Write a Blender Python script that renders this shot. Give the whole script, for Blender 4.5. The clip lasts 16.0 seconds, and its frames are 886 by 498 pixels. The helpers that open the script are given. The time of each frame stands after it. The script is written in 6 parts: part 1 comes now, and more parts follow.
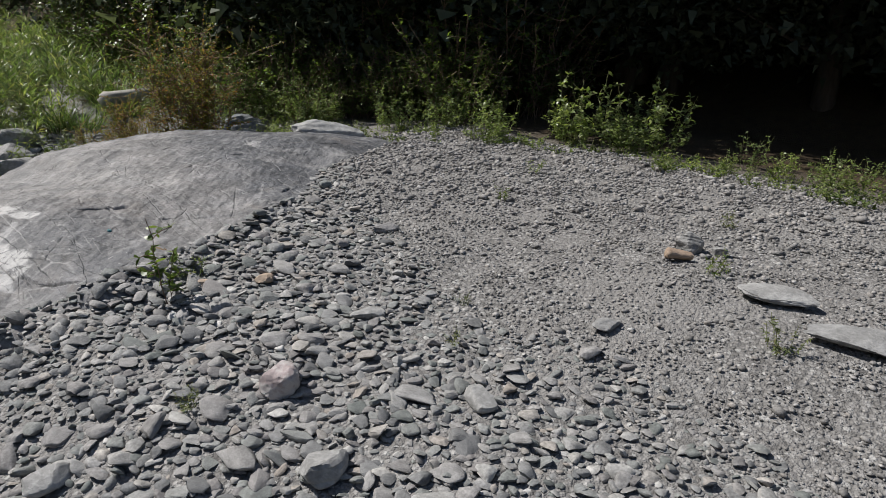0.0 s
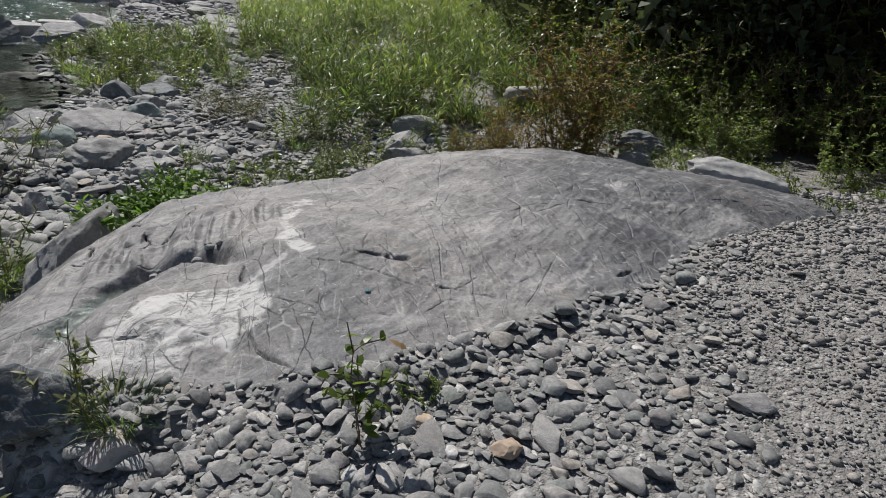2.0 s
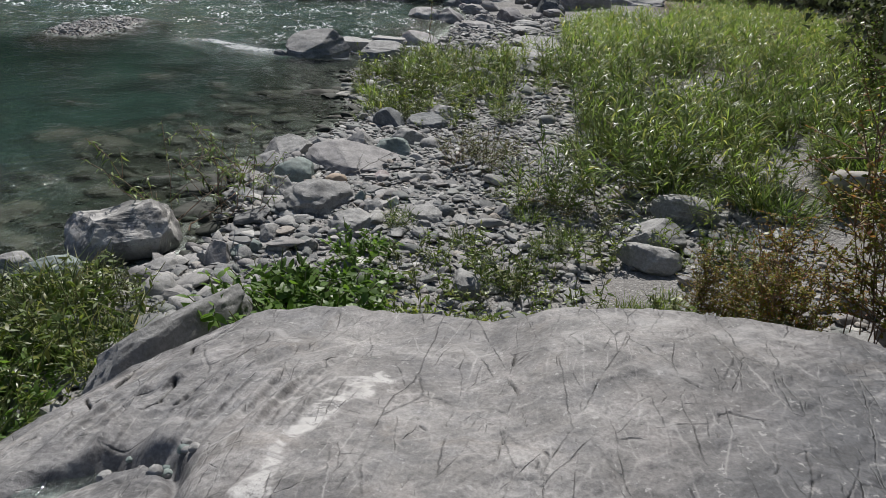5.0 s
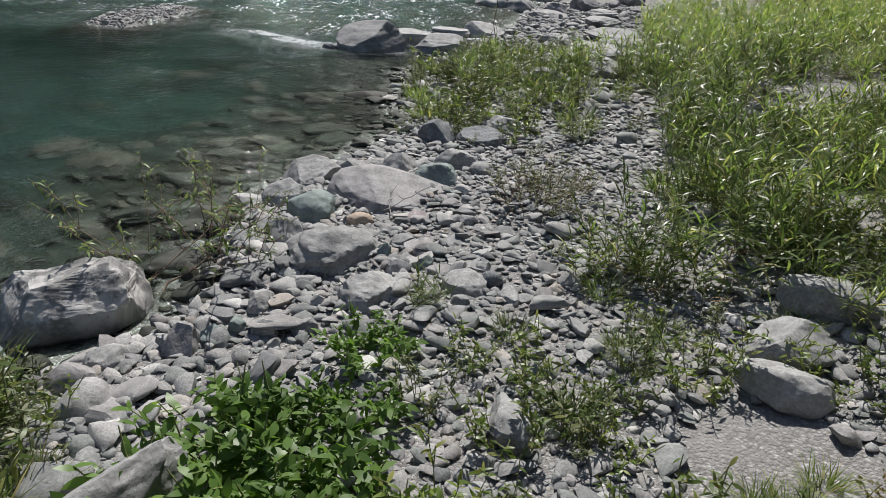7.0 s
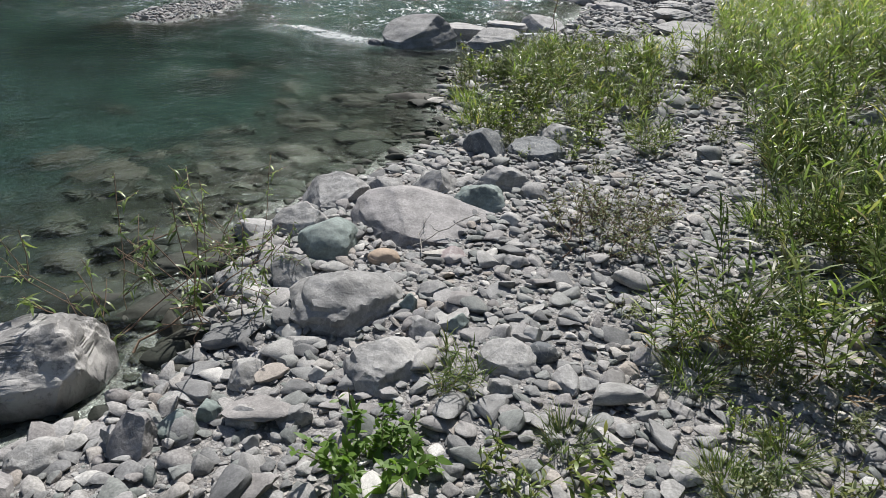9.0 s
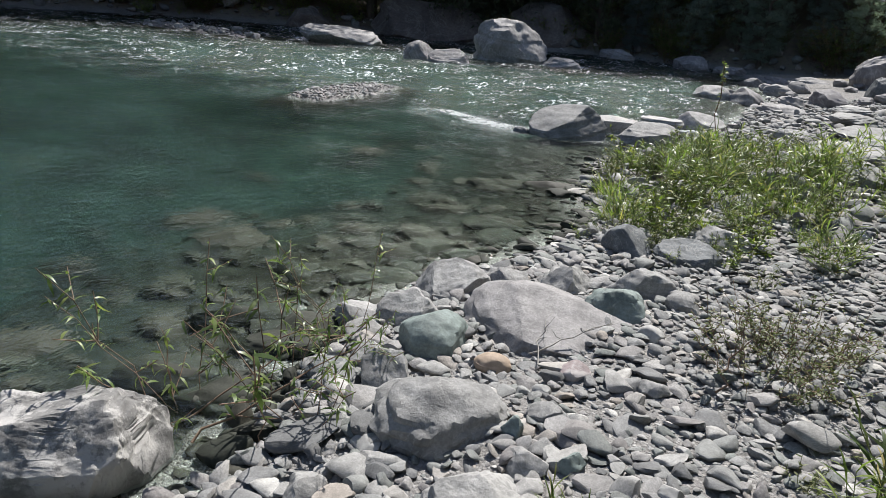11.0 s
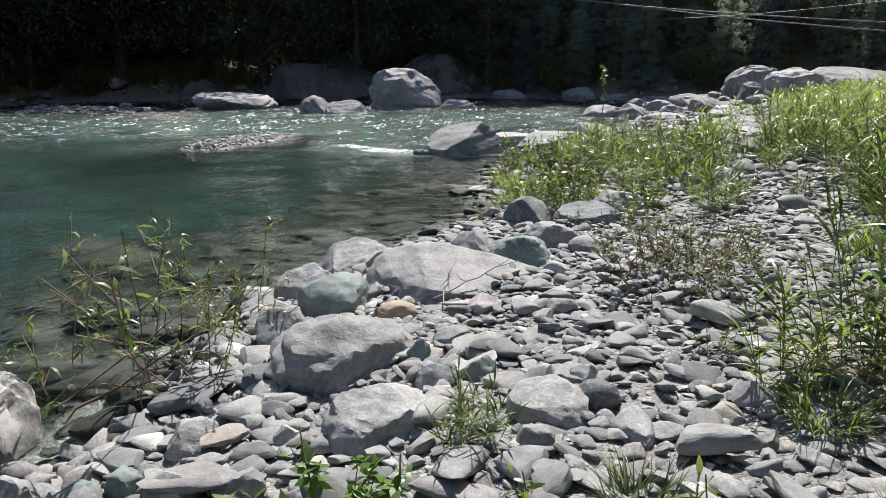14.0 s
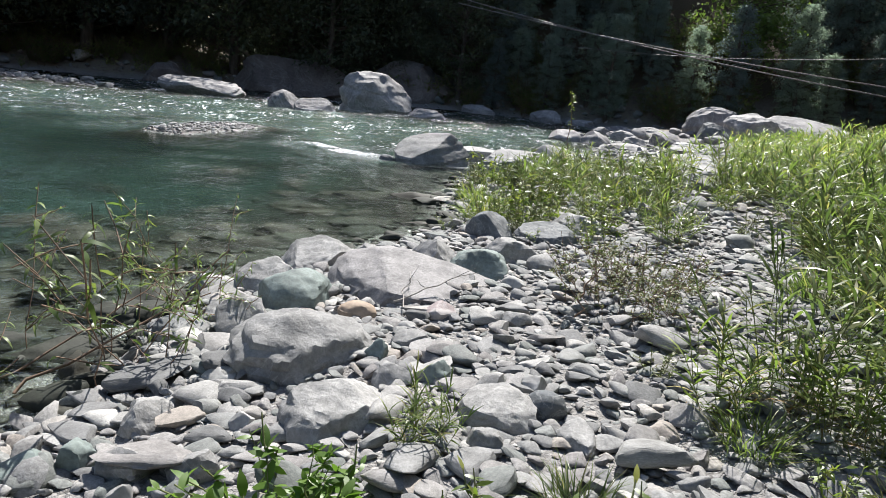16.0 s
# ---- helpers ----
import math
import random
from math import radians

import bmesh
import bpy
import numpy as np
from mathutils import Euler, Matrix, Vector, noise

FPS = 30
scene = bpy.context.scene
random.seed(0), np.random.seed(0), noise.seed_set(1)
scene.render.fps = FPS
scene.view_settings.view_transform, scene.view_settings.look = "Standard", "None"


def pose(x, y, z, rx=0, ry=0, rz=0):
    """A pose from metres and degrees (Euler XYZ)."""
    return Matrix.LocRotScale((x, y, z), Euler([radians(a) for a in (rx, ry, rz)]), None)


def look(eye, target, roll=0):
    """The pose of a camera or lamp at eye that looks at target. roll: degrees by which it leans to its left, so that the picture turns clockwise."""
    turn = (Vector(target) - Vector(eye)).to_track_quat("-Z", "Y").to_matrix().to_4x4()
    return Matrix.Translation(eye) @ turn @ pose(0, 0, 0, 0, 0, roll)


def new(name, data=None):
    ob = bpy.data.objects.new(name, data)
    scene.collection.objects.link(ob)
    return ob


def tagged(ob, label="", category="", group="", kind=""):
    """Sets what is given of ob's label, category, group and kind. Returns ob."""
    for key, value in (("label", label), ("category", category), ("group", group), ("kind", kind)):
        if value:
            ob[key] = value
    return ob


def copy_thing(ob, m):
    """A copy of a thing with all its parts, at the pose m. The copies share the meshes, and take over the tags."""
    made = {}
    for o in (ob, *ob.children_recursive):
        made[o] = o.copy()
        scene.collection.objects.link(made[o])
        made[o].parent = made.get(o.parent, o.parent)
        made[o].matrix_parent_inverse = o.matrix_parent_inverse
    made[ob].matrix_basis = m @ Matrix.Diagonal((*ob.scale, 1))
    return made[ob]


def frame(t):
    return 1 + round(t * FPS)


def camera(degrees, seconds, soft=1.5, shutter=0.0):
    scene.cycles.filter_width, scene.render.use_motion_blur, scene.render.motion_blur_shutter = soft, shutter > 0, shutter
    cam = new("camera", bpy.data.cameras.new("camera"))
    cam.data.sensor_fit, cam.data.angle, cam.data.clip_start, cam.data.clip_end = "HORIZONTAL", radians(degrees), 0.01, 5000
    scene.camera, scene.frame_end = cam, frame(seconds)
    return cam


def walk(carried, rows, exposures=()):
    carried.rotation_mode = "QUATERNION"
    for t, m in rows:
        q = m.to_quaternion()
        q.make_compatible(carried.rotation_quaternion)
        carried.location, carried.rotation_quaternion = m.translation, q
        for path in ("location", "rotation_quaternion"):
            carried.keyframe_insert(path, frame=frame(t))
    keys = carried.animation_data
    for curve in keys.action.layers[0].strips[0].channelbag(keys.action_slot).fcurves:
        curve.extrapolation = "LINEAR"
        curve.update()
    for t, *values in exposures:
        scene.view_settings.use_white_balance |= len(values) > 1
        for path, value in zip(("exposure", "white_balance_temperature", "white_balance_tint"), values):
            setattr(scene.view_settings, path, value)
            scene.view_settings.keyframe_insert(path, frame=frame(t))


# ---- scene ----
cam = camera(66.5, 16.0, soft=0.8)
PATH = [
    (0, (-0.39, -6.812, 2.61), (1.165, -5.714, 1.997), 4.6),
    (0.5, (0.038, -6.587, 2.633), (1.367, -5.243, 1.98), 4.5),
    (1, (0.378, -6.283, 2.627), (1.485, -4.792, 1.884), 4.6),
    (1.5, (0.717, -5.986, 2.674), (1.722, -4.413, 1.957), 5.1),
    (2, (1.045, -5.674, 2.703), (1.653, -3.919, 1.958), 6.2),
    (2.5, (1.282, -5.439, 2.769), (1.642, -3.618, 2.026), 2.9),
    (3, (1.593, -5.128, 2.816), (1.857, -3.295, 2.061), 2.3),
    (3.5, (1.935, -4.829, 2.853), (2.055, -3.009, 2.033), 3.1),
    (4, (2.064, -4.507, 2.885), (2.075, -2.689, 2.052), 3.8),
    (4.5, (2.09, -4.138, 2.922), (1.96, -2.305, 2.133), 5.1),
    (5, (2.168, -3.694, 2.946), (1.886, -1.882, 2.147), 5.7),
    (5.2, (2.187, -3.526, 2.96), (1.863, -1.718, 2.169), 6.0),
    (7.3, (1.892, -1.534, 2.95), (1.438, 0.208, 2.077), 5.3),
    (7.5, (1.882, -1.396, 2.963), (1.461, 0.348, 2.08), 4.9),
    (8, (1.899, -0.967, 2.938), (1.349, 0.753, 2.078), 3.8),
    (8.5, (1.802, -0.666, 2.871), (1.188, 1.025, 1.998), 3.9),
    (9, (1.639, -0.454, 2.803), (1.04, 1.239, 1.923), 4.6),
    (9.5, (1.583, -0.15, 2.728), (0.843, 1.543, 1.963), 3.7),
    (9.7, (1.593, -0.064, 2.699), (0.769, 1.6, 1.956), 3.1),
    (11.8, (1.345, 0.418, 2.476), (0.314, 2.002, 1.822), 6.0),
    (12, (1.386, 0.443, 2.435), (0.422, 2.032, 1.696), 6.9),
    (12.5, (1.452, 0.586, 2.154), (0.642, 2.204, 1.303), 7.6),
    (13, (1.413, 0.606, 1.874), (0.474, 2.315, 1.43), 3.3),
    (13.5, (1.547, 0.486, 1.747), (0.593, 2.166, 1.23), 2.2),
    (14, (1.679, 0.364, 1.761), (0.831, 2.106, 1.265), -0.4),
    (14.5, (1.754, 0.149, 1.823), (0.885, 1.924, 1.516), 0.8),
    (15, (1.705, 0.075, 1.841), (0.897, 1.875, 1.516), 1.7),
    (15.5, (1.679, 0.037, 1.827), (0.978, 1.877, 1.476), 3.6),
    (16, (1.674, 0.222, 1.777), (0.943, 2.025, 1.313), 5.9),
]
walk(cam, [(t, look(eye, target, roll)) for t, eye, target, roll in PATH],
     [(0.0, 0.45), (2.5, 0.4), (5.2, 0.4), (7.3, 0.7), (9.7, 0.85), (11.8, 1.0), (14.5, 1.16), (16.0, 1.3)])

# ---- light ----
SUN_AZ, SUN_EL = radians(17.0), radians(50.0)      # azimuth to the left of +y
sun_dir = Vector((-math.sin(SUN_AZ) * math.cos(SUN_EL), math.cos(SUN_AZ) * math.cos(SUN_EL), math.sin(SUN_EL)))
world = bpy.data.worlds.new("world")
scene.world = world
world.use_nodes = True
_n = world.node_tree.nodes
sky = _n.new("ShaderNodeTexSky")
sky.sky_type, sky.sun_disc = "NISHITA", False
sky.sun_elevation, sky.sun_rotation = SUN_EL, -SUN_AZ
world.node_tree.links.new(sky.outputs[0], _n["Background"].inputs[0])
_n["Background"].inputs[1].default_value = 0.063
lamp = bpy.data.lights.new("sun", "SUN")
lamp.energy, lamp.angle, lamp.color = 4.0, radians(0.55), (1.0, 0.97, 0.925)
sun = new("sun", lamp)
sun.matrix_world = look(sun_dir * 50, (0, 0, 0))


# ---- small helpers ----
def smooth01(a, b, v):
    t = np.clip((v - a) / (b - a), 0, 1)
    return t * t * (3 - 2 * t)


def vnoise(x, y, seed=0):
    """Smooth value noise in the plane, -1..1."""
    xi, yi = np.floor(x).astype(np.int64), np.floor(y).astype(np.int64)
    fx, fy = x - xi, y - yi
    fx, fy = fx * fx * (3 - 2 * fx), fy * fy * (3 - 2 * fy)

    def h(a, b):
        n = (a * 374761393 + b * 668265263 + seed * 974711) & 0xFFFFFFFF
        n = ((n ^ (n >> 13)) * 1274126177) & 0xFFFFFFFF
        return ((n ^ (n >> 16)) & 0xFFFF) / 32767.5 - 1
    return (h(xi, yi) * (1 - fx) + h(xi + 1, yi) * fx) * (1 - fy) + (h(xi, yi + 1) * (1 - fx) + h(xi + 1, yi + 1) * fx) * fy


def fnoise(x, y, seed=0, octaves=4):
    out, amp, f = 0, 1.0, 1.0
    for k in range(octaves):
        out = out + amp * vnoise(x * f + 17.3 * k, y * f - 9.1 * k, seed + k)
        amp, f = amp * 0.5, f * 2.03
    return out


def ease(x, knots, values, soft=0.0):
    """A profile through a few knots, rounded by averaging."""
    if not soft:
        return np.interp(x, knots, values)
    return sum(np.interp(x + d * soft, knots, values) * w for d, w in ((-1, .2), (-.5, .2), (0, .2), (.5, .2), (1, .2)))


def mesh_np(name, verts, faces, smooth=True):
    """A mesh from numpy arrays: verts (n,3), faces (m,k) all of one size or a list of such arrays."""
    me = bpy.data.meshes.new(name)
    if not isinstance(faces, (list, tuple)):
        faces = [faces]
    loops = np.concatenate([f.ravel() for f in faces]).astype(np.int32)
    totals = np.concatenate([np.full(len(f), f.shape[1]) for f in faces]).astype(np.int32)
    me.vertices.add(len(verts))
    me.vertices.foreach_set("co", np.ascontiguousarray(verts, np.float32).ravel())
    me.loops.add(len(loops))
    me.loops.foreach_set("vertex_index", loops)
    me.polygons.add(len(totals))
    me.polygons.foreach_set("loop_start", np.concatenate([[0], np.cumsum(totals)[:-1]]).astype(np.int32))
    me.polygons.foreach_set("use_smooth", np.full(len(totals), smooth))
    me.update(calc_edges=True)
    return me


def rot_z(a):
    c, s, o, i = np.cos(a), np.sin(a), np.zeros_like(a), np.ones_like(a)
    return np.stack([np.stack([c, -s, o], -1), np.stack([s, c, o], -1), np.stack([o, o, i], -1)], -2)


def rot_x(a):
    c, s, o, i = np.cos(a), np.sin(a), np.zeros_like(a), np.ones_like(a)
    return np.stack([np.stack([i, o, o], -1), np.stack([o, c, -s], -1), np.stack([o, s, c], -1)], -2)


def spread(base_v, base_f, pos, turn, scale):
    """Many copies of one shape as one set of arrays."""
    v = np.einsum("nij,nkj->nki", turn, base_v[None] * scale[:, None, :]) + pos[:, None, :]
    f = base_f[None] + (np.arange(len(pos)) * len(base_v))[:, None, None]
    return v.reshape(-1, 3), f.reshape(-1, base_f.shape[1])


def merged(sets):
    vs, fs, n = [], [], 0
    for v, f in sets:
        vs.append(v)
        fs.append(f + n)
        n += len(v)
    return np.concatenate(vs), np.concatenate(fs)


def part(name, data, material, parent=None, label=""):
    """Links a mesh, or a bmesh, as one object under a thing."""
    if isinstance(data, bmesh.types.BMesh):
        me = bpy.data.meshes.new(name)
        data.to_mesh(me)
        data.free()
        for p in me.polygons:
            p.use_smooth = True
        data = me
    if material and not data.materials:
        data.materials.append(material)
    ob = new(name, data)
    ob.parent = parent
    return tagged(ob, label)


# ---- materials ----
def nodes(name):
    m = bpy.data.materials.new(name)
    m.use_nodes = True
    t = m.node_tree
    return m, t, t.nodes["Principled BSDF"]


def add(t, kind, **inputs):
    n = t.nodes.new(kind)
    for k, v in inputs.items():
        n.inputs[k.replace("_", " ")].default_value = v
    return n


def noise_tex(t, coords, scale, detail=4.0, rough=0.6, distort=0.0):
    n = add(t, "ShaderNodeTexNoise", Scale=scale, Detail=detail, Roughness=rough, Distortion=distort)
    t.links.new(coords, n.inputs["Vector"])
    return n.outputs["Fac"]


def ramp(t, fac, stops, mode="LINEAR"):
    n = t.nodes.new("ShaderNodeValToRGB")
    n.color_ramp.interpolation = mode
    e = n.color_ramp.elements
    while len(e) < len(stops):
        e.new(0.5)
    for el, (p, c) in zip(e, stops):
        el.position = p
        el.color = (*c, 1) if len(c) == 3 else c
    t.links.new(fac, n.inputs[0])
    return n.outputs[0]


def mix(t, fac, a, b, mode="MIX"):
    n = t.nodes.new("ShaderNodeMix")
    n.data_type, n.blend_type = "RGBA", mode
    for sock, v in ((n.inputs[0], fac), (n.inputs[6], a), (n.inputs[7], b)):
        if isinstance(v, (int, float)):
            sock.default_value = v
        elif isinstance(v, tuple):
            sock.default_value = (*v, 1)
        else:
            t.links.new(v, sock)
    return n.outputs[2]


def math_(t, op, a, b=0.0):
    n = t.nodes.new("ShaderNodeMath")
    n.operation = op
    for sock, v in zip(n.inputs, (a, b)):
        if isinstance(v, (int, float)):
            sock.default_value = v
        else:
            t.links.new(v, sock)
    return n.outputs[0]


def bump(t, bsdf, height, strength=0.4, distance=0.01, normal=None):
    n = add(t, "ShaderNodeBump", Strength=strength, Distance=distance)
    t.links.new(height, n.inputs["Height"])
    if normal:
        t.links.new(normal, n.inputs["Normal"])
    t.links.new(n.outputs[0], bsdf.inputs["Normal"])
    return n.outputs[0]


def g3(v, warm=0.0):
    return (v * (1 + warm), v, v * (1 - warm))


def stone_material(name, tones, grain=40.0, vein=0.0, rough=0.75, per="island", bumps=0.5, lichen=0.0, crust=None):
    """Water-worn schist: a tone for each stone, grain, faint bands and pale flecks."""
    m, t, b = nodes(name)
    if per == "island":
        pick = t.nodes.new("ShaderNodeNewGeometry").outputs["Random Per Island"]
    else:
        pick = t.nodes.new("ShaderNodeObjectInfo").outputs["Random"]
    co = t.nodes.new("ShaderNodeTexCoord").outputs["Object"] if per != "island" else t.nodes.new("ShaderNodeNewGeometry").outputs["Position"]
    base = ramp(t, pick, tones)
    coarse, fine = noise_tex(t, co, grain * 0.2, 5), noise_tex(t, co, grain * 1.6, 6, 0.7)
    c = mix(t, 0.7, base, ramp(t, coarse, [(0.3, g3(0.5)), (0.7, g3(1.3))]), "MULTIPLY")
    c = mix(t, 0.7 if per == "island" else 0.42, c, ramp(t, fine, [(0.32, g3(0.5)), (0.7, g3(1.4))]), "MULTIPLY")
    wave = add(t, "ShaderNodeTexWave", Scale=grain * 0.35, Distortion=6.0, Detail=4.0, Detail_Scale=1.2)
    wave.bands_direction = "Z"
    t.links.new(co, wave.inputs["Vector"])
    c = mix(t, 0.12, c, ramp(t, wave.outputs["Fac"], [(0.0, g3(0.7)), (1.0, g3(1.15))]), "MULTIPLY")
    if vein:
        v = noise_tex(t, co, grain * 0.09, 7, 0.62, 1.4)
        line = ramp(t, v, [(0.485, g3(0)), (0.5, g3(1)), (0.515, g3(0))])
        c = mix(t, math_(t, "MULTIPLY", line, vein), c, (0.55, 0.54, 0.52))
    if lichen:
        v = noise_tex(t, co, grain * 0.22, 9, 0.78)
        fac = ramp(t, v, [(0.46, g3(0)), (0.53, g3(lichen))])
        if crust is not None:   # it grows on the upper part alone
            sep = t.nodes.new("ShaderNodeSeparateXYZ")
            t.links.new(co, sep.inputs[0])
            up = math_(t, "ADD", sep.outputs[2], math_(t, "MULTIPLY", noise_tex(t, co, 4.0, 4), 0.3))
            fac = math_(t, "MULTIPLY", fac, ramp(t, up, [(crust + 0.16, g3(0)), (crust + 0.30, g3(1))]))
        c = mix(t, fac, c, (0.45, 0.435, 0.42))
    t.links.new(c, b.inputs["Base Color"])
    b.inputs["Roughness"].default_value = rough
    b.inputs["Specular IOR Level"].default_value = 0.35
    h = mix(t, 0.05, fine, wave.outputs["Fac"])
    h = mix(t, 0.55, h, coarse)
    bump(t, b, h, bumps, 0.012)
    return m


GREYS = [(0.0, (0.126, 0.128, 0.131)), (0.2, (0.250, 0.249, 0.247)), (0.36, (0.167, 0.180, 0.171)), (0.54, (0.320, 0.313, 0.307)),
         (0.70, (0.208, 0.196, 0.193)), (0.86, (0.349, 0.344, 0.333)), (0.94, (0.306, 0.272, 0.241)), (0.985, (0.478, 0.468, 0.449))]
WETS = [(0.0, (0.014, 0.018, 0.012)), (0.4, (0.033, 0.036, 0.026)), (0.7, (0.019, 0.023, 0.016)), (1.0, (0.042, 0.040, 0.030))]
mat_cobble = stone_material("cobble", GREYS)
mat_pebble = stone_material("pebble", [(0.0, (0.18, 0.172, 0.166)), (0.4, (0.26, 0.249, 0.241)), (0.7, (0.34, 0.326, 0.315)), (0.9, (0.30, 0.275, 0.255)), (1.0, (0.46, 0.45, 0.44))], 60)
mat_wet = stone_material("submerged_stone", WETS, 30)
mat_stone = stone_material("river_stone", [(0.0, (0.245, 0.243, 0.24)), (0.5, (0.285, 0.282, 0.278)), (1.0, (0.33, 0.325, 0.317))], 26, 0.25, per="object", bumps=1.0)
mat_slab = stone_material("mauve_slab", [(0.0, (0.245, 0.235, 0.235)), (1.0, (0.26, 0.25, 0.25))], 26, 0.2, per="object", bumps=1.0)
mat_green = stone_material("green_stone", [(0.0, (0.19, 0.235, 0.225)), (1.0, (0.23, 0.27, 0.255))], 26, per="object")
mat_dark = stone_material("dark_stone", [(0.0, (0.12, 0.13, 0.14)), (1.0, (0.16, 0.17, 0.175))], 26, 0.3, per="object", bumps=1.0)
mat_pale = stone_material("pale_stone", [(0.0, (0.35, 0.348, 0.34)), (1.0, (0.41, 0.402, 0.39))], 14, per="object")
mat_orange = stone_material("orange_stone", [(0.0, (0.40, 0.31, 0.235)), (1.0, (0.45, 0.35, 0.27))], 14, per="object")
mat_pink = stone_material("pink_stone", [(0.0, (0.36, 0.30, 0.30)), (1.0, (0.40, 0.33, 0.32))], 18, per="object", lichen=0.7)
mat_boulder = stone_material("limestone_boulder", [(0.0, (0.215, 0.21, 0.205)), (1.0, (0.24, 0.235, 0.23))], 18, per="object", bumps=1.0, lichen=0.85, crust=-0.02)
mat_bankrock = stone_material("bank_rock", [(0.0, (0.15, 0.128, 0.118)), (1.0, (0.19, 0.168, 0.16))], 4.0, 0.2, per="object", bumps=1.0)
mat_farrock = stone_material("far_rock", [(0.0, (0.20, 0.19, 0.20)), (0.5, (0.26, 0.25, 0.25)), (1.0, (0.31, 0.30, 0.30))], 5.0, 0.35, per="object", bumps=1.0)


def ground_material():
    m, t, b = nodes("gravel_ground")
    co = t.nodes.new("ShaderNodeNewGeometry").outputs["Position"]
    v = add(t, "ShaderNodeTexVoronoi", Scale=42.0, Randomness=1.0)
    t.links.new(co, v.inputs["Vector"])
    v2 = add(t, "ShaderNodeTexVoronoi", Scale=110.0, Randomness=1.0)
    t.links.new(co, v2.inputs["Vector"])
    tone = t.nodes.new("ShaderNodeSeparateColor")
    t.links.new(v.outputs["Color"], tone.inputs[0])
    stones = ramp(t, tone.outputs[0], [(0.0, (0.17, 0.163, 0.157)), (0.5, (0.255, 0.245, 0.237)), (0.9, (0.335, 0.324, 0.314)), (1.0, (0.48, 0.47, 0.455))])
    gap = ramp(t, v.outputs["Distance"], [(0.25, g3(1)), (0.75, g3(0.6))])
    c = mix(t, 1.0, stones, gap, "MULTIPLY")
    sand = ramp(t, noise_tex(t, co, 200, 6, 0.8), [(0.3, (0.18, 0.172, 0.165)), (0.7, (0.305, 0.293, 0.282))])
    patch = ramp(t, noise_tex(t, co, 1.3, 5, 0.6), [(0.42, g3(0.0)), (0.62, g3(0.75))])
    c = mix(t, patch, c, sand)
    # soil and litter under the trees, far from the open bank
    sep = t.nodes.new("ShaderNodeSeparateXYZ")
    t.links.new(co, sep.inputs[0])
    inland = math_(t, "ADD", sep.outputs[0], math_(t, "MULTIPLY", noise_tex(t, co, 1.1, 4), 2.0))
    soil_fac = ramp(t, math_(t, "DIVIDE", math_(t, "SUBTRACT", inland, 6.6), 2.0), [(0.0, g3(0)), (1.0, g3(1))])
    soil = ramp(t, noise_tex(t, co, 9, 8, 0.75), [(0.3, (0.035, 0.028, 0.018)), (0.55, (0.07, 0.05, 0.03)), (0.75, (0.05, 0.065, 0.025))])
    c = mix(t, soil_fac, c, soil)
    over = math_(t, "GREATER_THAN", math_(t, "MAXIMUM", math_(t, "SUBTRACT", sep.outputs[1], 47.0), math_(t, "SUBTRACT", -30.0, sep.outputs[0])), 0.0)
    bank = math_(t, "MULTIPLY", over, ramp(t, math_(t, "ADD", sep.outputs[2], math_(t, "MULTIPLY", noise_tex(t, co, 1.5, 5), 0.5)), [(0.45, g3(0)), (0.75, g3(0.92))]))
    c = mix(t, bank, c, ramp(t, noise_tex(t, co, 2.5, 8, 0.75), [(0.34, (0.10, 0.085, 0.065)), (0.5, (0.22, 0.185, 0.15)), (0.66, (0.15, 0.17, 0.08))]))
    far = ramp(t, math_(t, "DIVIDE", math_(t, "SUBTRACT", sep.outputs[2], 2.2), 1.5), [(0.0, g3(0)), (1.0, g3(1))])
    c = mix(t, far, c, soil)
    # river bed: algae-stained stones and sand; green dimming with depth painted in
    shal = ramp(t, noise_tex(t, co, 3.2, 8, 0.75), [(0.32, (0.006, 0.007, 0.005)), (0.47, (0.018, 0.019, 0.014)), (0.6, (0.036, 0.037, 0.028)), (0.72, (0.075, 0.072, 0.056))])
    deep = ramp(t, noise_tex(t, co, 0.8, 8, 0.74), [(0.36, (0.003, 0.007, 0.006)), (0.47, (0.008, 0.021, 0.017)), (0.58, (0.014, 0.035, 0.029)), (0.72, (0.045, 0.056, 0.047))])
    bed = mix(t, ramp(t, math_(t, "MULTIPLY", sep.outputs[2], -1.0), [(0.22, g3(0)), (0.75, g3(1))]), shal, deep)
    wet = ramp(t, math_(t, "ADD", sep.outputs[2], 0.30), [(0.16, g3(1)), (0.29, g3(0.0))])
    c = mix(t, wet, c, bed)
    t.links.new(c, b.inputs["Base Color"])
    b.inputs["Roughness"].default_value = 0.9
    b.inputs["Specular IOR Level"].default_value = 0.2
    h = mix(t, 0.35, ramp(t, v.outputs["Distance"], [(0.0, g3(1)), (0.8, g3(0))]), ramp(t, v2.outputs["Distance"], [(0.0, g3(1)), (0.8, g3(0))]))
    bump(t, b, h, 0.9, 0.016)
    return m


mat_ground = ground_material()


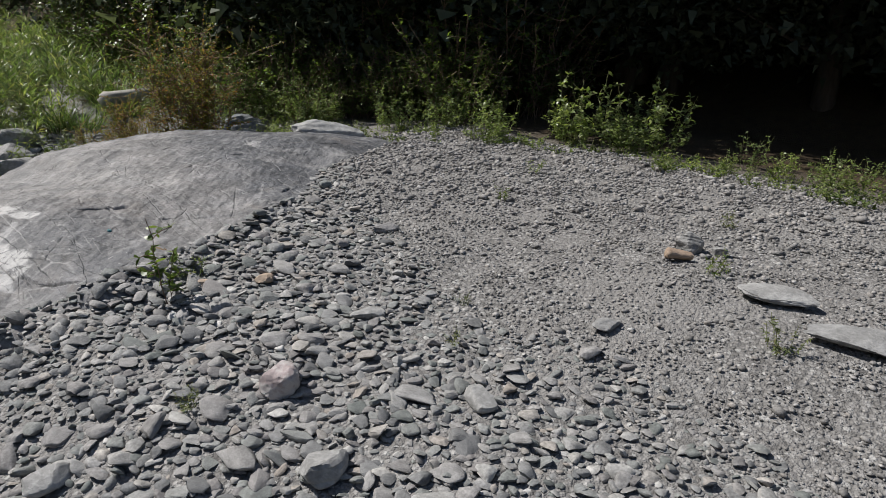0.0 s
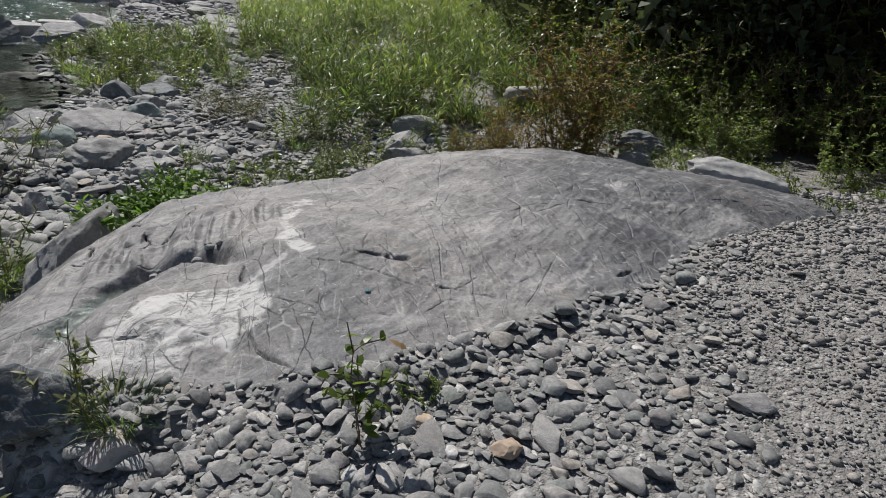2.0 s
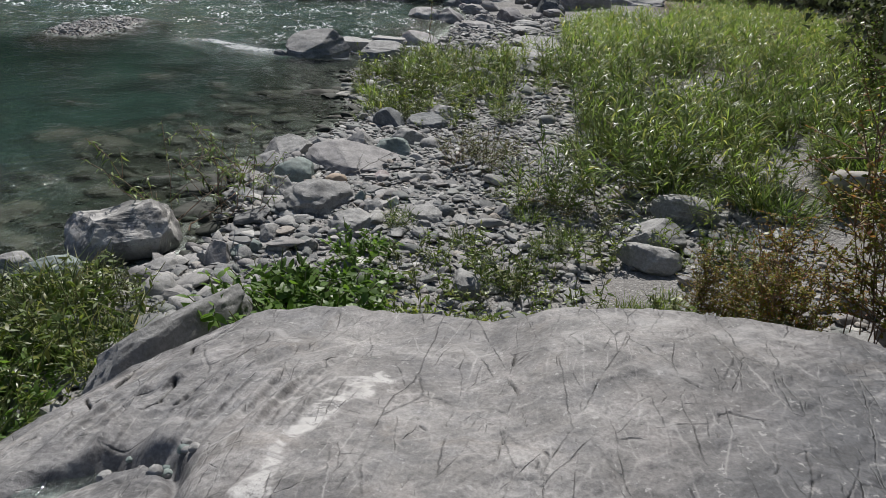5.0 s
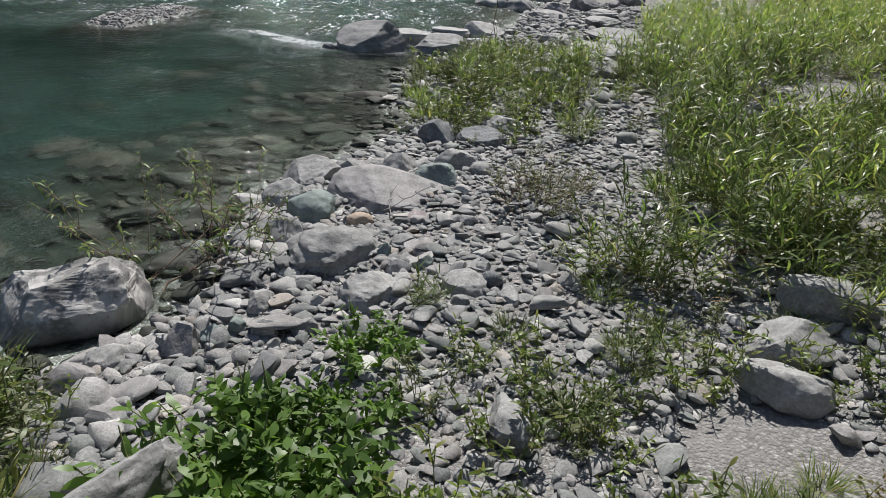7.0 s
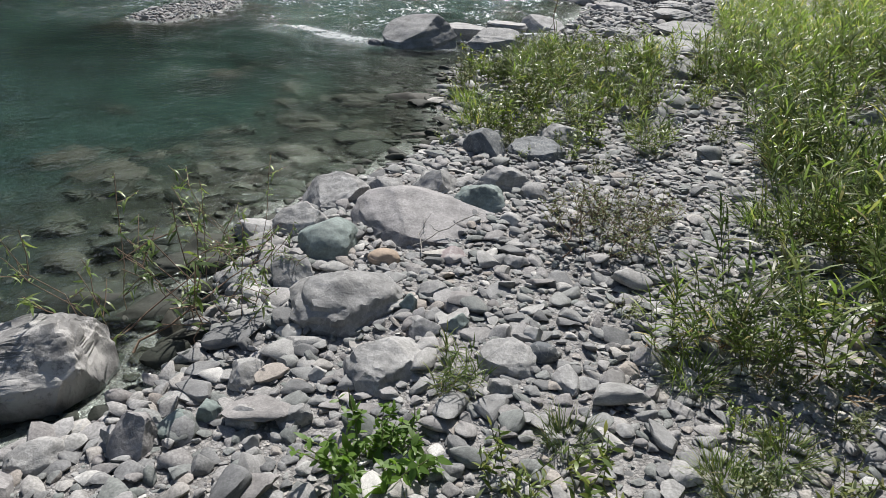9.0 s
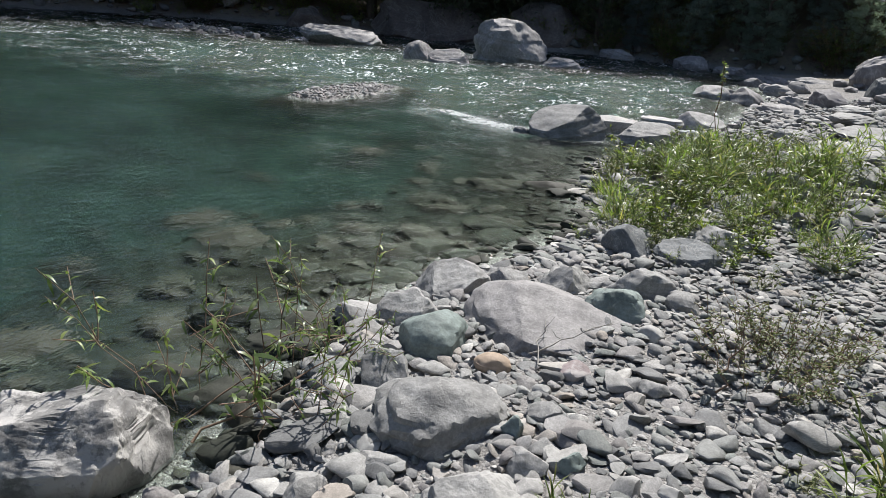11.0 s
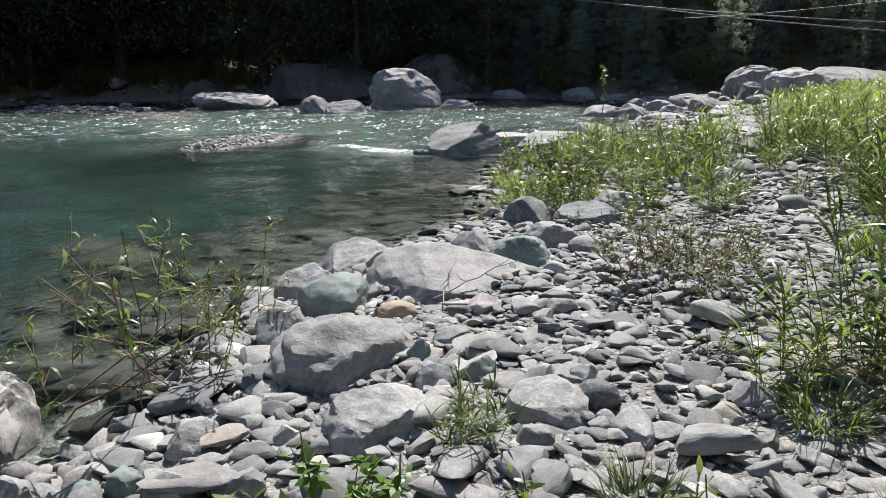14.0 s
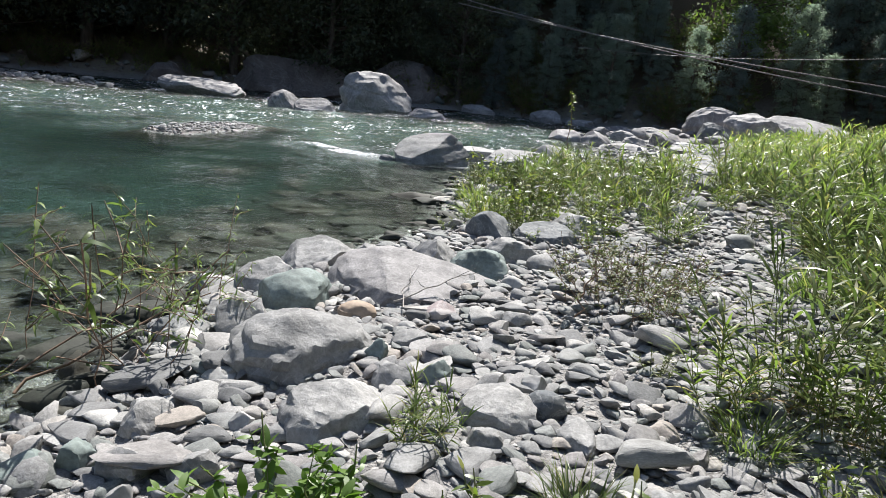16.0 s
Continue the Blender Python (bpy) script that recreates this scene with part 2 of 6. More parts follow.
def water_material():
    m, t, b = nodes("river_water")
    co = t.nodes.new("ShaderNodeNewGeometry").outputs["Position"]
    mp = t.nodes.new("ShaderNodeMapping")
    mp.inputs["Rotation"].default_value = (0, 0, radians(-25))
    mp.inputs["Scale"].default_value = (1.0, 0.55, 1.0)
    t.links.new(co, mp.inputs[0])
    c2 = mp.outputs[0]
    sep = t.nodes.new("ShaderNodeSeparateXYZ")
    t.links.new(co, sep.inputs[0])
    # rapids upstream of the rocks, calm pool below them
    up = math_(t, "ADD", math_(t, "ADD", sep.outputs[1], math_(t, "MULTIPLY", sep.outputs[0], -0.18)), math_(t, "MULTIPLY", noise_tex(t, co, 0.35, 3), 5.0))
    fast = ramp(t, math_(t, "DIVIDE", math_(t, "SUBTRACT", up, 16.0), 8.0), [(0.0, g3(0)), (1.0, g3(1))])
    b.inputs["Base Color"].default_value = (0.72, 0.90, 0.84, 1)
    b.inputs["Transmission Weight"].default_value = 1.0
    b.inputs["IOR"].default_value = 1.33
    t.links.new(math_(t, "ADD", 0.04, math_(t, "MULTIPLY", fast, 0.02)), b.inputs["Roughness"])
    small = noise_tex(t, c2, 8.0, 2.5, 0.55, 0.6)
    big = noise_tex(t, c2, 2.0, 2, 0.5, 0.3)
    h = mix(t, 0.25, small, big)
    h = mix(t, 0.16, h, noise_tex(t, c2, 30.0, 2, 0.5, 0.4))
    calm = ramp(t, noise_tex(t, co, 0.55, 4, 0.6), [(0.40, g3(0.5)), (0.60, g3(1.0))])
    st = math_(t, "ADD", math_(t, "MULTIPLY", calm, 0.46), math_(t, "MULTIPLY", fast, 0.54))
    n = add(t, "ShaderNodeBump", Distance=0.20)
    t.links.new(h, n.inputs["Height"])
    t.links.new(st, n.inputs["Strength"])
    t.links.new(n.outputs[0], b.inputs["Normal"])
    foam = add(t, "ShaderNodeBsdfDiffuse")
    foam.inputs[0].default_value = (0.70, 0.73, 0.74, 1)
    f1 = ramp(t, noise_tex(t, c2, 0.7, 8, 0.75, 0.6), [(0.47, g3(0)), (0.56, g3(0.95))])
    streak = ramp(t, noise_tex(t, c2, 7.0, 8, 0.72, 0.5), [(0.54, g3(0)), (0.59, g3(1))])
    fac = math_(t, "MULTIPLY", math_(t, "MULTIPLY", f1, streak), fast)
    white = t.nodes.new("ShaderNodeAttribute")
    white.attribute_name = "foam"
    fac = math_(t, "MAXIMUM", fac, math_(t, "MULTIPLY", white.outputs["Fac"], ramp(t, noise_tex(t, c2, 9.0, 8, 0.8, 0.3), [(0.36, g3(0)), (0.52, g3(1))])))
    ms = t.nodes.new("ShaderNodeMixShader")
    t.links.new(fac, ms.inputs[0])
    t.links.new(b.outputs[0], ms.inputs[1])
    t.links.new(foam.outputs[0], ms.inputs[2])
    t.links.new(ms.outputs[0], t.nodes["Material Output"].inputs["Surface"])
    return m


mat_water = water_material()


def leaf_material(name, tones, through_=0.45, gloss=0.35, tint=(1.15, 1.28, 0.6), vary=0.25):
    """Leaves that let the low sun shine through."""
    m, t, b = nodes(name)
    pick = t.nodes.new("ShaderNodeNewGeometry").outputs["Random Per Island"]
    own = t.nodes.new("ShaderNodeObjectInfo").outputs["Random"]
    co = t.nodes.new("ShaderNodeTexCoord").outputs["Object"]
    c = ramp(t, pick, tones)
    c = mix(t, 0.6, c, ramp(t, noise_tex(t, co, 3.0, 3), [(0.3, g3(0.65)), (0.7, g3(1.3))]), "MULTIPLY")
    c = mix(t, 1.0, c, ramp(t, own, [(0.0, g3(1 - vary)), (1.0, (1 + vary, 1 + 0.8 * vary, 1 - 0.2 * vary))]), "MULTIPLY")
    t.links.new(c, b.inputs["Base Color"])
    b.inputs["Roughness"].default_value = gloss
    b.inputs["Specular IOR Level"].default_value = 0.35
    tr = t.nodes.new("ShaderNodeBsdfTranslucent")
    t.links.new(mix(t, 1.0, c, tint, "MULTIPLY"), tr.inputs[0])
    ms = t.nodes.new("ShaderNodeMixShader")
    ms.inputs[0].default_value = through_
    t.links.new(b.outputs[0], ms.inputs[1])
    t.links.new(tr.outputs[0], ms.inputs[2])
    t.links.new(ms.outputs[0], t.nodes["Material Output"].inputs["Surface"])
    return m


mat_reed = leaf_material("reed_leaf", [(0.0, (0.09, 0.14, 0.055)), (0.5, (0.155, 0.215, 0.085)), (0.86, (0.225, 0.28, 0.125)), (1.0, (0.40, 0.34, 0.21))], 0.52, 0.36, (1.08, 1.24, 0.68), 0.38)
mat_weed = leaf_material("weed_leaf", [(0.0, (0.085, 0.135, 0.045)), (0.6, (0.145, 0.205, 0.066)), (1.0, (0.235, 0.25, 0.095))], 0.45, 0.38, vary=0.35)
mat_weedgrey = leaf_material("grey_weed_leaf", [(0.0, (0.09, 0.12, 0.06)), (0.6, (0.14, 0.17, 0.09)), (1.0, (0.20, 0.19, 0.11))], 0.3, 0.5)
mat_bushgold = leaf_material("golden_bush_leaf", [(0.0, (0.15, 0.20, 0.045)), (0.5, (0.25, 0.26, 0.06)), (0.72, (0.34, 0.23, 0.08)), (1.0, (0.36, 0.16, 0.10))], 0.5, 0.45, (1.2, 1.18, 0.6))
mat_dock = leaf_material("dock_leaf", [(0.0, (0.085, 0.16, 0.04)), (1.0, (0.14, 0.235, 0.06))], 0.45, 0.42)
mat_tree = leaf_material("tree_leaf", [(0.0, (0.062, 0.08, 0.062)), (0.6, (0.085, 0.105, 0.078)), (1.0, (0.115, 0.135, 0.095))], 0.28, 0.7, (1.1, 1.2, 0.75))
# distant haze is mixed into these needles: paler and bluer
mat_pine_haze = leaf_material("hazed_conifer_needles", [(0.0, (0.19, 0.235, 0.235)), (0.6, (0.26, 0.31, 0.305)), (1.0, (0.32, 0.375, 0.355))], 0.58, 0.8, (1.0, 1.15, 1.1), 0.3)
# tree leaf made brighter, the sunlit look put into its colour
mat_bright = leaf_material("sun_brightened_leaf", [(0.0, (0.095, 0.15, 0.06)), (0.6, (0.135, 0.20, 0.08)), (1.0, (0.18, 0.24, 0.10))], 0.45, 0.6)
mat_under = leaf_material("understory_leaf", [(0.0, (0.08, 0.125, 0.04)), (0.6, (0.125, 0.18, 0.055)), (1.0, (0.18, 0.235, 0.075))], 0.45, 0.36)
mat_willow = leaf_material("willow_leaf", [(0.0, (0.10, 0.155, 0.06)), (0.6, (0.16, 0.225, 0.09)), (1.0, (0.24, 0.28, 0.13))], 0.45, 0.36)
# lighter version of the weed leaf, with full sun painted into it
mat_nettle = leaf_material("sun_brightened_weed_leaf", [(0.0, (0.15, 0.21, 0.09)), (0.6, (0.23, 0.29, 0.13)), (1.0, (0.32, 0.36, 0.18))], 0.45, 0.33)
mat_litter = leaf_material("dry_leaf", [(0.0, (0.13, 0.08, 0.045)), (0.5, (0.20, 0.13, 0.075)), (1.0, (0.27, 0.19, 0.12))], 0.2, 0.7)


def plain(name, lo, hi, scale, rough=0.8, bumps=0.4, stretch=(1, 1, 1)):
    m, t, b = nodes(name)
    co = t.nodes.new("ShaderNodeTexCoord").outputs["Object"]
    mp = t.nodes.new("ShaderNodeMapping")
    mp.inputs["Scale"].default_value = stretch
    t.links.new(co, mp.inputs[0])
    n = noise_tex(t, mp.outputs[0], scale, 7, 0.7)
    t.links.new(ramp(t, n, [(0.3, lo), (0.7, hi)]), b.inputs["Base Color"])
    b.inputs["Roughness"].default_value = rough
    bump(t, b, n, bumps, 0.01)
    return m


mat_bark = plain("bark", (0.05, 0.04, 0.03), (0.14, 0.11, 0.085), 8, 0.9, 0.8, (1, 1, 0.25))
mat_twig = plain("twig", (0.12, 0.075, 0.05), (0.24, 0.16, 0.11), 30, 0.8, 0.2)
mat_stem = plain("green_stem", (0.10, 0.13, 0.04), (0.2, 0.2, 0.08), 20, 0.6, 0.1)
mat_drift = plain("driftwood", (0.20, 0.185, 0.165), (0.42, 0.40, 0.37), 12, 0.85, 0.7, (0.15, 1, 1))
mat_rotwood = plain("red_brown_wood", (0.24, 0.165, 0.115), (0.42, 0.32, 0.24), 26, 0.85, 0.6, (0.2, 1, 1))
mat_cable = plain("cable_sheath", (0.16, 0.14, 0.14), (0.24, 0.21, 0.21), 5, 0.5, 0.0)
mat_teal = plain("teal_plastic", (0.02, 0.13, 0.16), (0.04, 0.20, 0.23), 40, 0.6, 0.3)


# ---- the lie of the land ----
def shore_x(y):
    return ease(y, [-9, -5, -3, -1, 0.4, 1.3, 1.9, 2.7, 3.5, 4.3, 5.3, 6.7, 8.6, 9.8, 12.6, 15.3, 22, 35, 48, 54, 62],
                [-1.9, -0.9, -0.5, -1.2, -1.7, -1.45, -1.2, -1.3, -1.65, -1.9, -2.05, -1.6, -1.5, -2.1, -3.0, -2.4, -2.6, -3.5, -8, -8, 30], 0.35)


def far_x(y):
    return ease(y, [-300, -60, 0, 20, 30, 36, 42, 47, 50.5, 53, 56, 200], [-70, -46, -49, -48, -46, -43, -38, -30, -20, -8, 10, 300], 2.0)


def ground_z(x, y):
    x, y = np.asarray(x, float), np.asarray(y, float)
    slope = far_x(y + 0.5) - far_x(y - 0.5)
    d1, d2 = x - shore_x(y), (far_x(y) - x) / np.sqrt(1 + slope ** 2)
    low = ease(d1, [-60, -9, -4, -1.2, 0, 0.5, 2, 3.5, 5, 7.5, 12], [-1.7, -1.5, -0.85, -0.26, 0.02, 0.10, 0.24, 0.40, 0.62, 1.15, 1.5], 0.3)
    low = low - 0.32 * smooth01(8, 14, y) * smooth01(3, 7, d1)
    high = ease(x, [-3, -1.2, -0.3, 0.3, 1, 2, 3, 4, 6, 9], [-0.6, -0.1, 0.3, 0.66, 1.0, 1.19, 1.33, 1.43, 1.48, 1.5], 0.25)
    w = smooth01(0.9, -2.4, y)
    z = low * (1 - w) + high * w
    inland = np.maximum(x - 8.5 - 0.25 * np.maximum(y - 12, 0), 0)
    z = z + 0.45 * np.maximum(inland - 1.5, 0) ** 1.05 * (x > 0)
    far = ease(d2, [-60, -9, -3, 0, 1.5, 4, 8, 30, 400], [-1.8, -1.4, -0.5, 0.0, 0.9, 1.8, 4.5, 19, 190], 0.4)
    z = np.maximum(z, far)
    bx, by = (x + 11.9) * 0.97 + (y - 15.4) * 0.22, (y - 15.4) * 0.97 - (x + 11.9) * 0.22
    bar = 0.32 * np.exp(-(bx / 1.3) ** 4 - (by / 4.2) ** 4)
    bar2 = 0.7 * np.exp(-((x + 33 + (y - 27) * 0.3) / 7) ** 2 - ((y - 26) / 2.2) ** 2)
    z = np.where(z < 0.2, np.maximum(z, -1.5 + 1.55 * np.clip(bar / 0.3, 0, 1) + 0.0), z)
    z = np.where(z < 0.2, np.maximum(z, -1.5 + 1.6 * np.clip(bar2 / 0.45, 0, 1)), z)
    near = np.exp(-((x - 1) ** 2 + (y - 2) ** 2) / 900)
    z = z + near * (0.035 * fnoise(x * 0.9, y * 0.9, 3) + 0.012 * fnoise(x * 4, y * 4, 5, 3)) + (1 - near) * 0.5 * fnoise(x * 0.12, y * 0.12, 8) * (d2 > -1)
    return z


# ---- the bedrock outcrop ----
def rock_near(x):
    return ease(x, [-1.0, -0.3, 0.5, 1.1, 1.5, 2.2, 3.2, 3.5, 5.0, 6.0], [-2.3, -2.75, -3.05, -3.28, -3.46, -3.24, -3.06, -2.74, -2.45, -2.2], 0.12)


def rock_far(x):
    return ease(x, [-1.2, -0.4, -0.1, 0.25, 0.7, 1.3, 1.95, 2.2, 2.9, 3.8, 4.6, 5.4, 6.2], [-1.7, -1.3, -1.0, -0.75, -0.37, -0.36, -0.48, -0.55, -0.42, -0.55, -1.05, -1.7, -2.2], 0.12)


def line_dist(x, y, pts):
    """Distance to a broken line, and how far along it."""
    best, along = np.full(np.shape(x), 9.0), np.zeros(np.shape(x))
    n = len(pts) - 1
    for k, ((ax, ay), (bx, by)) in enumerate(zip(pts[:-1], pts[1:])):
        ux, uy = bx - ax, by - ay
        s = np.clip(((x - ax) * ux + (y - ay) * uy) / (ux * ux + uy * uy), 0, 1)
        d = np.hypot(x - ax - s * ux, y - ay - s * uy)
        along = np.where(d < best, (k + s) / n, along)
        best = np.minimum(best, d)
    return best, along


GROOVE = [(-0.05, -2.85), (0.18, -2.48), (0.34, -2.2), (0.46, -1.98), (0.62, -1.83), (0.83, -1.80), (1.0, -1.98), (1.12, -2.17)]
GROOVE_FLOOR = (0.70, 0.82, 0.845, 0.85, 0.87, 0.97, 1.05, 1.14)
CRACKS = [  # width, depth, line
    (0.012, 0.05, [(1.43, -2.40), (1.67, -2.52), (1.92, -2.74), (2.09, -2.80), (2.25, -2.88), (2.58, -3.12)]),
    (0.010, 0.04, [(1.44, -2.53), (1.54, -2.81), (1.61, -3.05), (1.65, -3.2)]),
    (0.012, 0.04, [(1.63, -2.86), (1.70, -2.96), (1.75, -3.0)]),
    (0.010, 0.05, [(2.36, -2.08), (2.31, -2.17), (2.26, -2.45), (2.24, -2.86)]),
    (0.011, 0.05, [(2.62, -2.26), (2.67, -2.54), (2.65, -2.70), (2.70, -2.84)]),
    (0.011, 0.05, [(2.69, -2.06), (2.78, -2.03), (2.92, -2.01)]),
    (0.012, 0.06, [(2.87, -2.11), (2.99, -2.08), (3.14, -2.05)]),
    (0.014, 0.06, [(2.95, -1.97), (3.06, -2.0), (3.21, -2.04), (3.35, -2.09), (3.50, -2.13)]),
    (0.012, 0.05, [(3.49, -1.86), (3.56, -1.92), (3.70, -1.97)]),
    (0.009, 0.04, [(1.84, -2.15), (2.04, -2.14), (2.25, -2.14), (2.5, -2.11)]),
    (0.010, 0.05, [(2.95, -1.38), (3.08, -1.39), (3.16, -1.5)]),
    (0.010, 0.05, [(2.94, -1.36), (2.91, -1.58)]),
    (0.009, 0.04, [(2.86, -1.82), (3.06, -1.72), (3.10, -1.56)]),
    (0.010, 0.05, [(3.20, -1.52), (3.19, -1.64), (3.11, -1.9)]),
    (0.018, 0.06, [(3.66, -1.57), (3.62, -1.73)]),
    (0.010, 0.05, [(2.81, -1.10), (2.90, -1.22)]),
    (0.012, 0.05, [(3.33, -1.08), (3.41, -1.27)]),
    (0.008, 0.04, [(2.16, -1.31), (2.14, -1.78), (2.02, -1.95)]),
    (0.009, 0.04, [(1.90, -1.75), (1.83, -2.1), (1.75, -2.34)]),
    (0.009, 0.04, [(2.17, -1.33), (2.26, -1.68), (2.34, -1.8)]),
    (0.009, 0.04, [(3.66, -1.5), (3.52, -1.99), (3.36, -2.38), (3.13, -2.94)]),
    (0.012, 0.05, [(2.80, -2.89), (2.87, -3.06), (3.0, -3.16)]),
    (0.012, 0.05, [(3.16, -2.54), (3.12, -2.8), (3.09, -3.02)]),
    (0.012, 0.05, [(1.23, -2.65), (1.33, -2.75), (1.41, -2.82), (1.47, -2.94)]),
    (0.014, 0.05, [(1.10, -2.78), (1.16, -3.0), (1.25, -3.18), (1.36, -3.36)]),
    (0.018, 0.06, [(1.58, -1.73), (1.60, -1.56), (1.70, -1.50)]),
    (0.018, 0.07, [(1.80, -1.52), (1.81, -1.60), (1.88, -1.66)]),
    (0.020, 0.08, [(2.13, -0.95), (2.13, -1.22), (2.17, -1.35)]),
    (0.02, 0.10, [(0.42, -1.58), (0.55, -1.50), (0.59, -1.42), (0.56, -1.28), (0.50, -1.02)]),
    (0.02, 0.10, [(-0.10, -1.10), (0.10, -1.30), (0.26, -1.46), (0.40, -1.58)]),
    (0.02, 0.09, [(0.8, -0.95), (0.72, -1.2), (0.66, -1.42)]),
    (0.022, 0.10, [(0.12, -0.85), (0.2, -1.1), (0.18, -1.32)]),
    (0.02, 0.09, [(0.5, -0.62), (0.42, -0.85), (0.50, -1.02)]),
    (0.02, 0.08, [(1.12, -2.30), (1.10, -2.55), (1.09, -2.85)]),
    (0.016, 0.07, [(0.3, -2.7), (0.6, -2.78), (0.95, -2.82)]),
    (0.010, 0.04, [(4.3, -1.3), (4.1, -1.9), (4.15, -2.5)]),
    (0.010, 0.04, [(3.8, -2.2), (4.2, -2.0), (4.9, -2.1)]),
]


def crack_at(x, y):
    """How deep the joints are cut, 0 to 1."""
    cx, cy = x + 0.007 * fnoise(x * 13, y * 13, 81, 4), y + 0.007 * fnoise(x * 13, y * 13, 91, 4)
    broken = smooth01(-0.5, 0.5, fnoise(x * 8, y * 8, 95, 3))
    out = np.zeros(np.shape(x))
    for w_, dep, pts in CRACKS:
        d, s = line_dist(cx, cy, pts)
        out = np.maximum(out, (dep / 0.06) * broken * np.exp(-(d / (w_ * (0.10 + 0.2 * broken))) ** 2) * np.sin(np.pi * np.clip(s, 0.08, 0.92)) ** 0.5)
    return np.minimum(out, 1.3)


def rock_z(x, y):
    yn, yf = rock_near(x), rock_far(x)
    u = (y - yn) / np.maximum(yf - yn, 0.05)
    z = ease(x, [-1.5, -0.8, -0.4, 0, 0.5, 0.9, 1.2, 1.6, 2.2, 3, 3.8, 4.6, 5.4, 6.2],
             [-0.5, 0.22, 0.56, 0.82, 1.0, 1.08, 1.24, 1.32, 1.36, 1.45, 1.51, 1.49, 1.44, 1.2], 0.12)
    z = z - (0.13 - 0.10 * smooth01(1.15, 0.8, x)) * smooth01(0.5, 0.0, u) ** 1.3
    z = z - ease(x, [0.3, 0.6, 1.0, 1.3, 1.95, 2.12, 2.3, 5], [0.12, 0.10, 0.13, 0.21, 0.19, 0.10, 0.01, 0.03], 0.05) * smooth01(0.45, 0.95, u)
    z = z - 0.75 * np.clip((y - yf) / 0.42, 0, 3) ** 2 - 0.45 * np.clip((yn - y) / 0.4, 0, 3) ** 2
    z = z - 0.05 * smooth01(0.8, 1.0, u)
    # the lower lobe with the quartz, and flutes along the bedding on the shoulder
    wx, wy = x + 0.05 * fnoise(x * 3, y * 3, 21, 3), y + 0.05 * fnoise(x * 3, y * 3, 31, 3)
    lobe = smooth01(1.16, 1.06, wx + 0.12 * (y + 2.3)) * smooth01(-0.1, 0.12, (x - 0.46) * 0.85 - (wy + 1.98) * 0.53) * smooth01(-1.75, -2.05, wy)
    z = z - 0.03 * lobe + 0.13 * lobe * np.exp(-((x - 0.62) / 0.4) ** 2 - ((y + 2.62) / 0.42) ** 2)
    # sharp water-cut flutes that sweep down to the groove
    sh = smooth01(1.50, 1.25, x) * smooth01(-1.95, -1.7, y) * smooth01(-0.3, 0.3, x)
    fx, fy = x - 0.42 * y - 0.12 * y * y, y + 0.4 * x
    low = smooth01(-0.9, -1.5, y)
    z = z + sh * (0.03 - (0.03 + 0.035 * low) * np.abs(fnoise(fx * 6.0, fy * 0.5, 41, 2)) - 0.03 * low * np.abs(fnoise(fx * 15, fy * 0.9, 43, 2)))
    # beds that end in steps along joints, up the shoulder
    for pts, rise in (([(0.28, -1.62), (0.42, -1.52), (0.58, -1.2), (0.72, -0.8)], 0.035), ([(0.62, -1.66), (0.74, -1.45), (0.98, -1.05), (1.2, -0.8)], 0.03), ([(0.05, -1.6), (0.18, -1.3), (0.3, -0.95)], 0.035), ([(0.95, -1.72), (1.1, -1.4), (1.3, -1.12)], 0.025)):
        d, s = line_dist(wx, wy, pts)
        z = z - rise * np.exp(-(d / 0.05) ** 2) * np.sin(np.pi * np.clip(s, 0.04, 0.96))
    d, s = line_dist(wx, wy, GROOVE)
    bed = np.interp(s, np.linspace(0, 1, len(GROOVE_FLOOR)), GROOVE_FLOOR)
    k = np.exp(-(d / (0.05 + 0.05 * smooth01(0.75, 0.5, s))) ** 2)
    z = np.where(z > bed, z * (1 - k) + bed * k, z)
    z = z + 0.022 * fnoise(x * 1.6, y * 1.6, 51) - 0.004 * np.abs(fnoise((x + 0.6 * y) * 1.5, (y - 0.6 * x) * 5, 55, 3)) + 0.004 * fnoise((x + 0.8 * y) * 3, (y - 0.8 * x) * 14, 61, 3) + 0.0035 * fnoise(x * 22, y * 22, 71, 3)
    cx, cy = x + 0.012 * fnoise(x * 5, y * 5, 81, 5), y + 0.012 * fnoise(x * 5, y * 5, 91, 5)
    z = z - 0.03 * crack_at(x, y)
    for hx, hy, rx, ry, dep, a in ((1.77, -2.42, 0.06, 0.014, 0.035, -0.35), (1.86, -2.47, 0.02, 0.03, 0.035, 0.2), (1.92, -2.50, 0.045, 0.022, 0.045, -0.3), (3.05, -2.86, 0.05, 0.013, 0.03, 0.3)):
        ca, sa = math.cos(a), math.sin(a)
        q = ((cx - hx) * ca + (cy - hy) * sa) / rx, ((cy - hy) * ca - (cx - hx) * sa) / ry
        z = z - dep * np.exp(-(q[0] ** 2 + q[1] ** 2) ** 1.5)
    return z


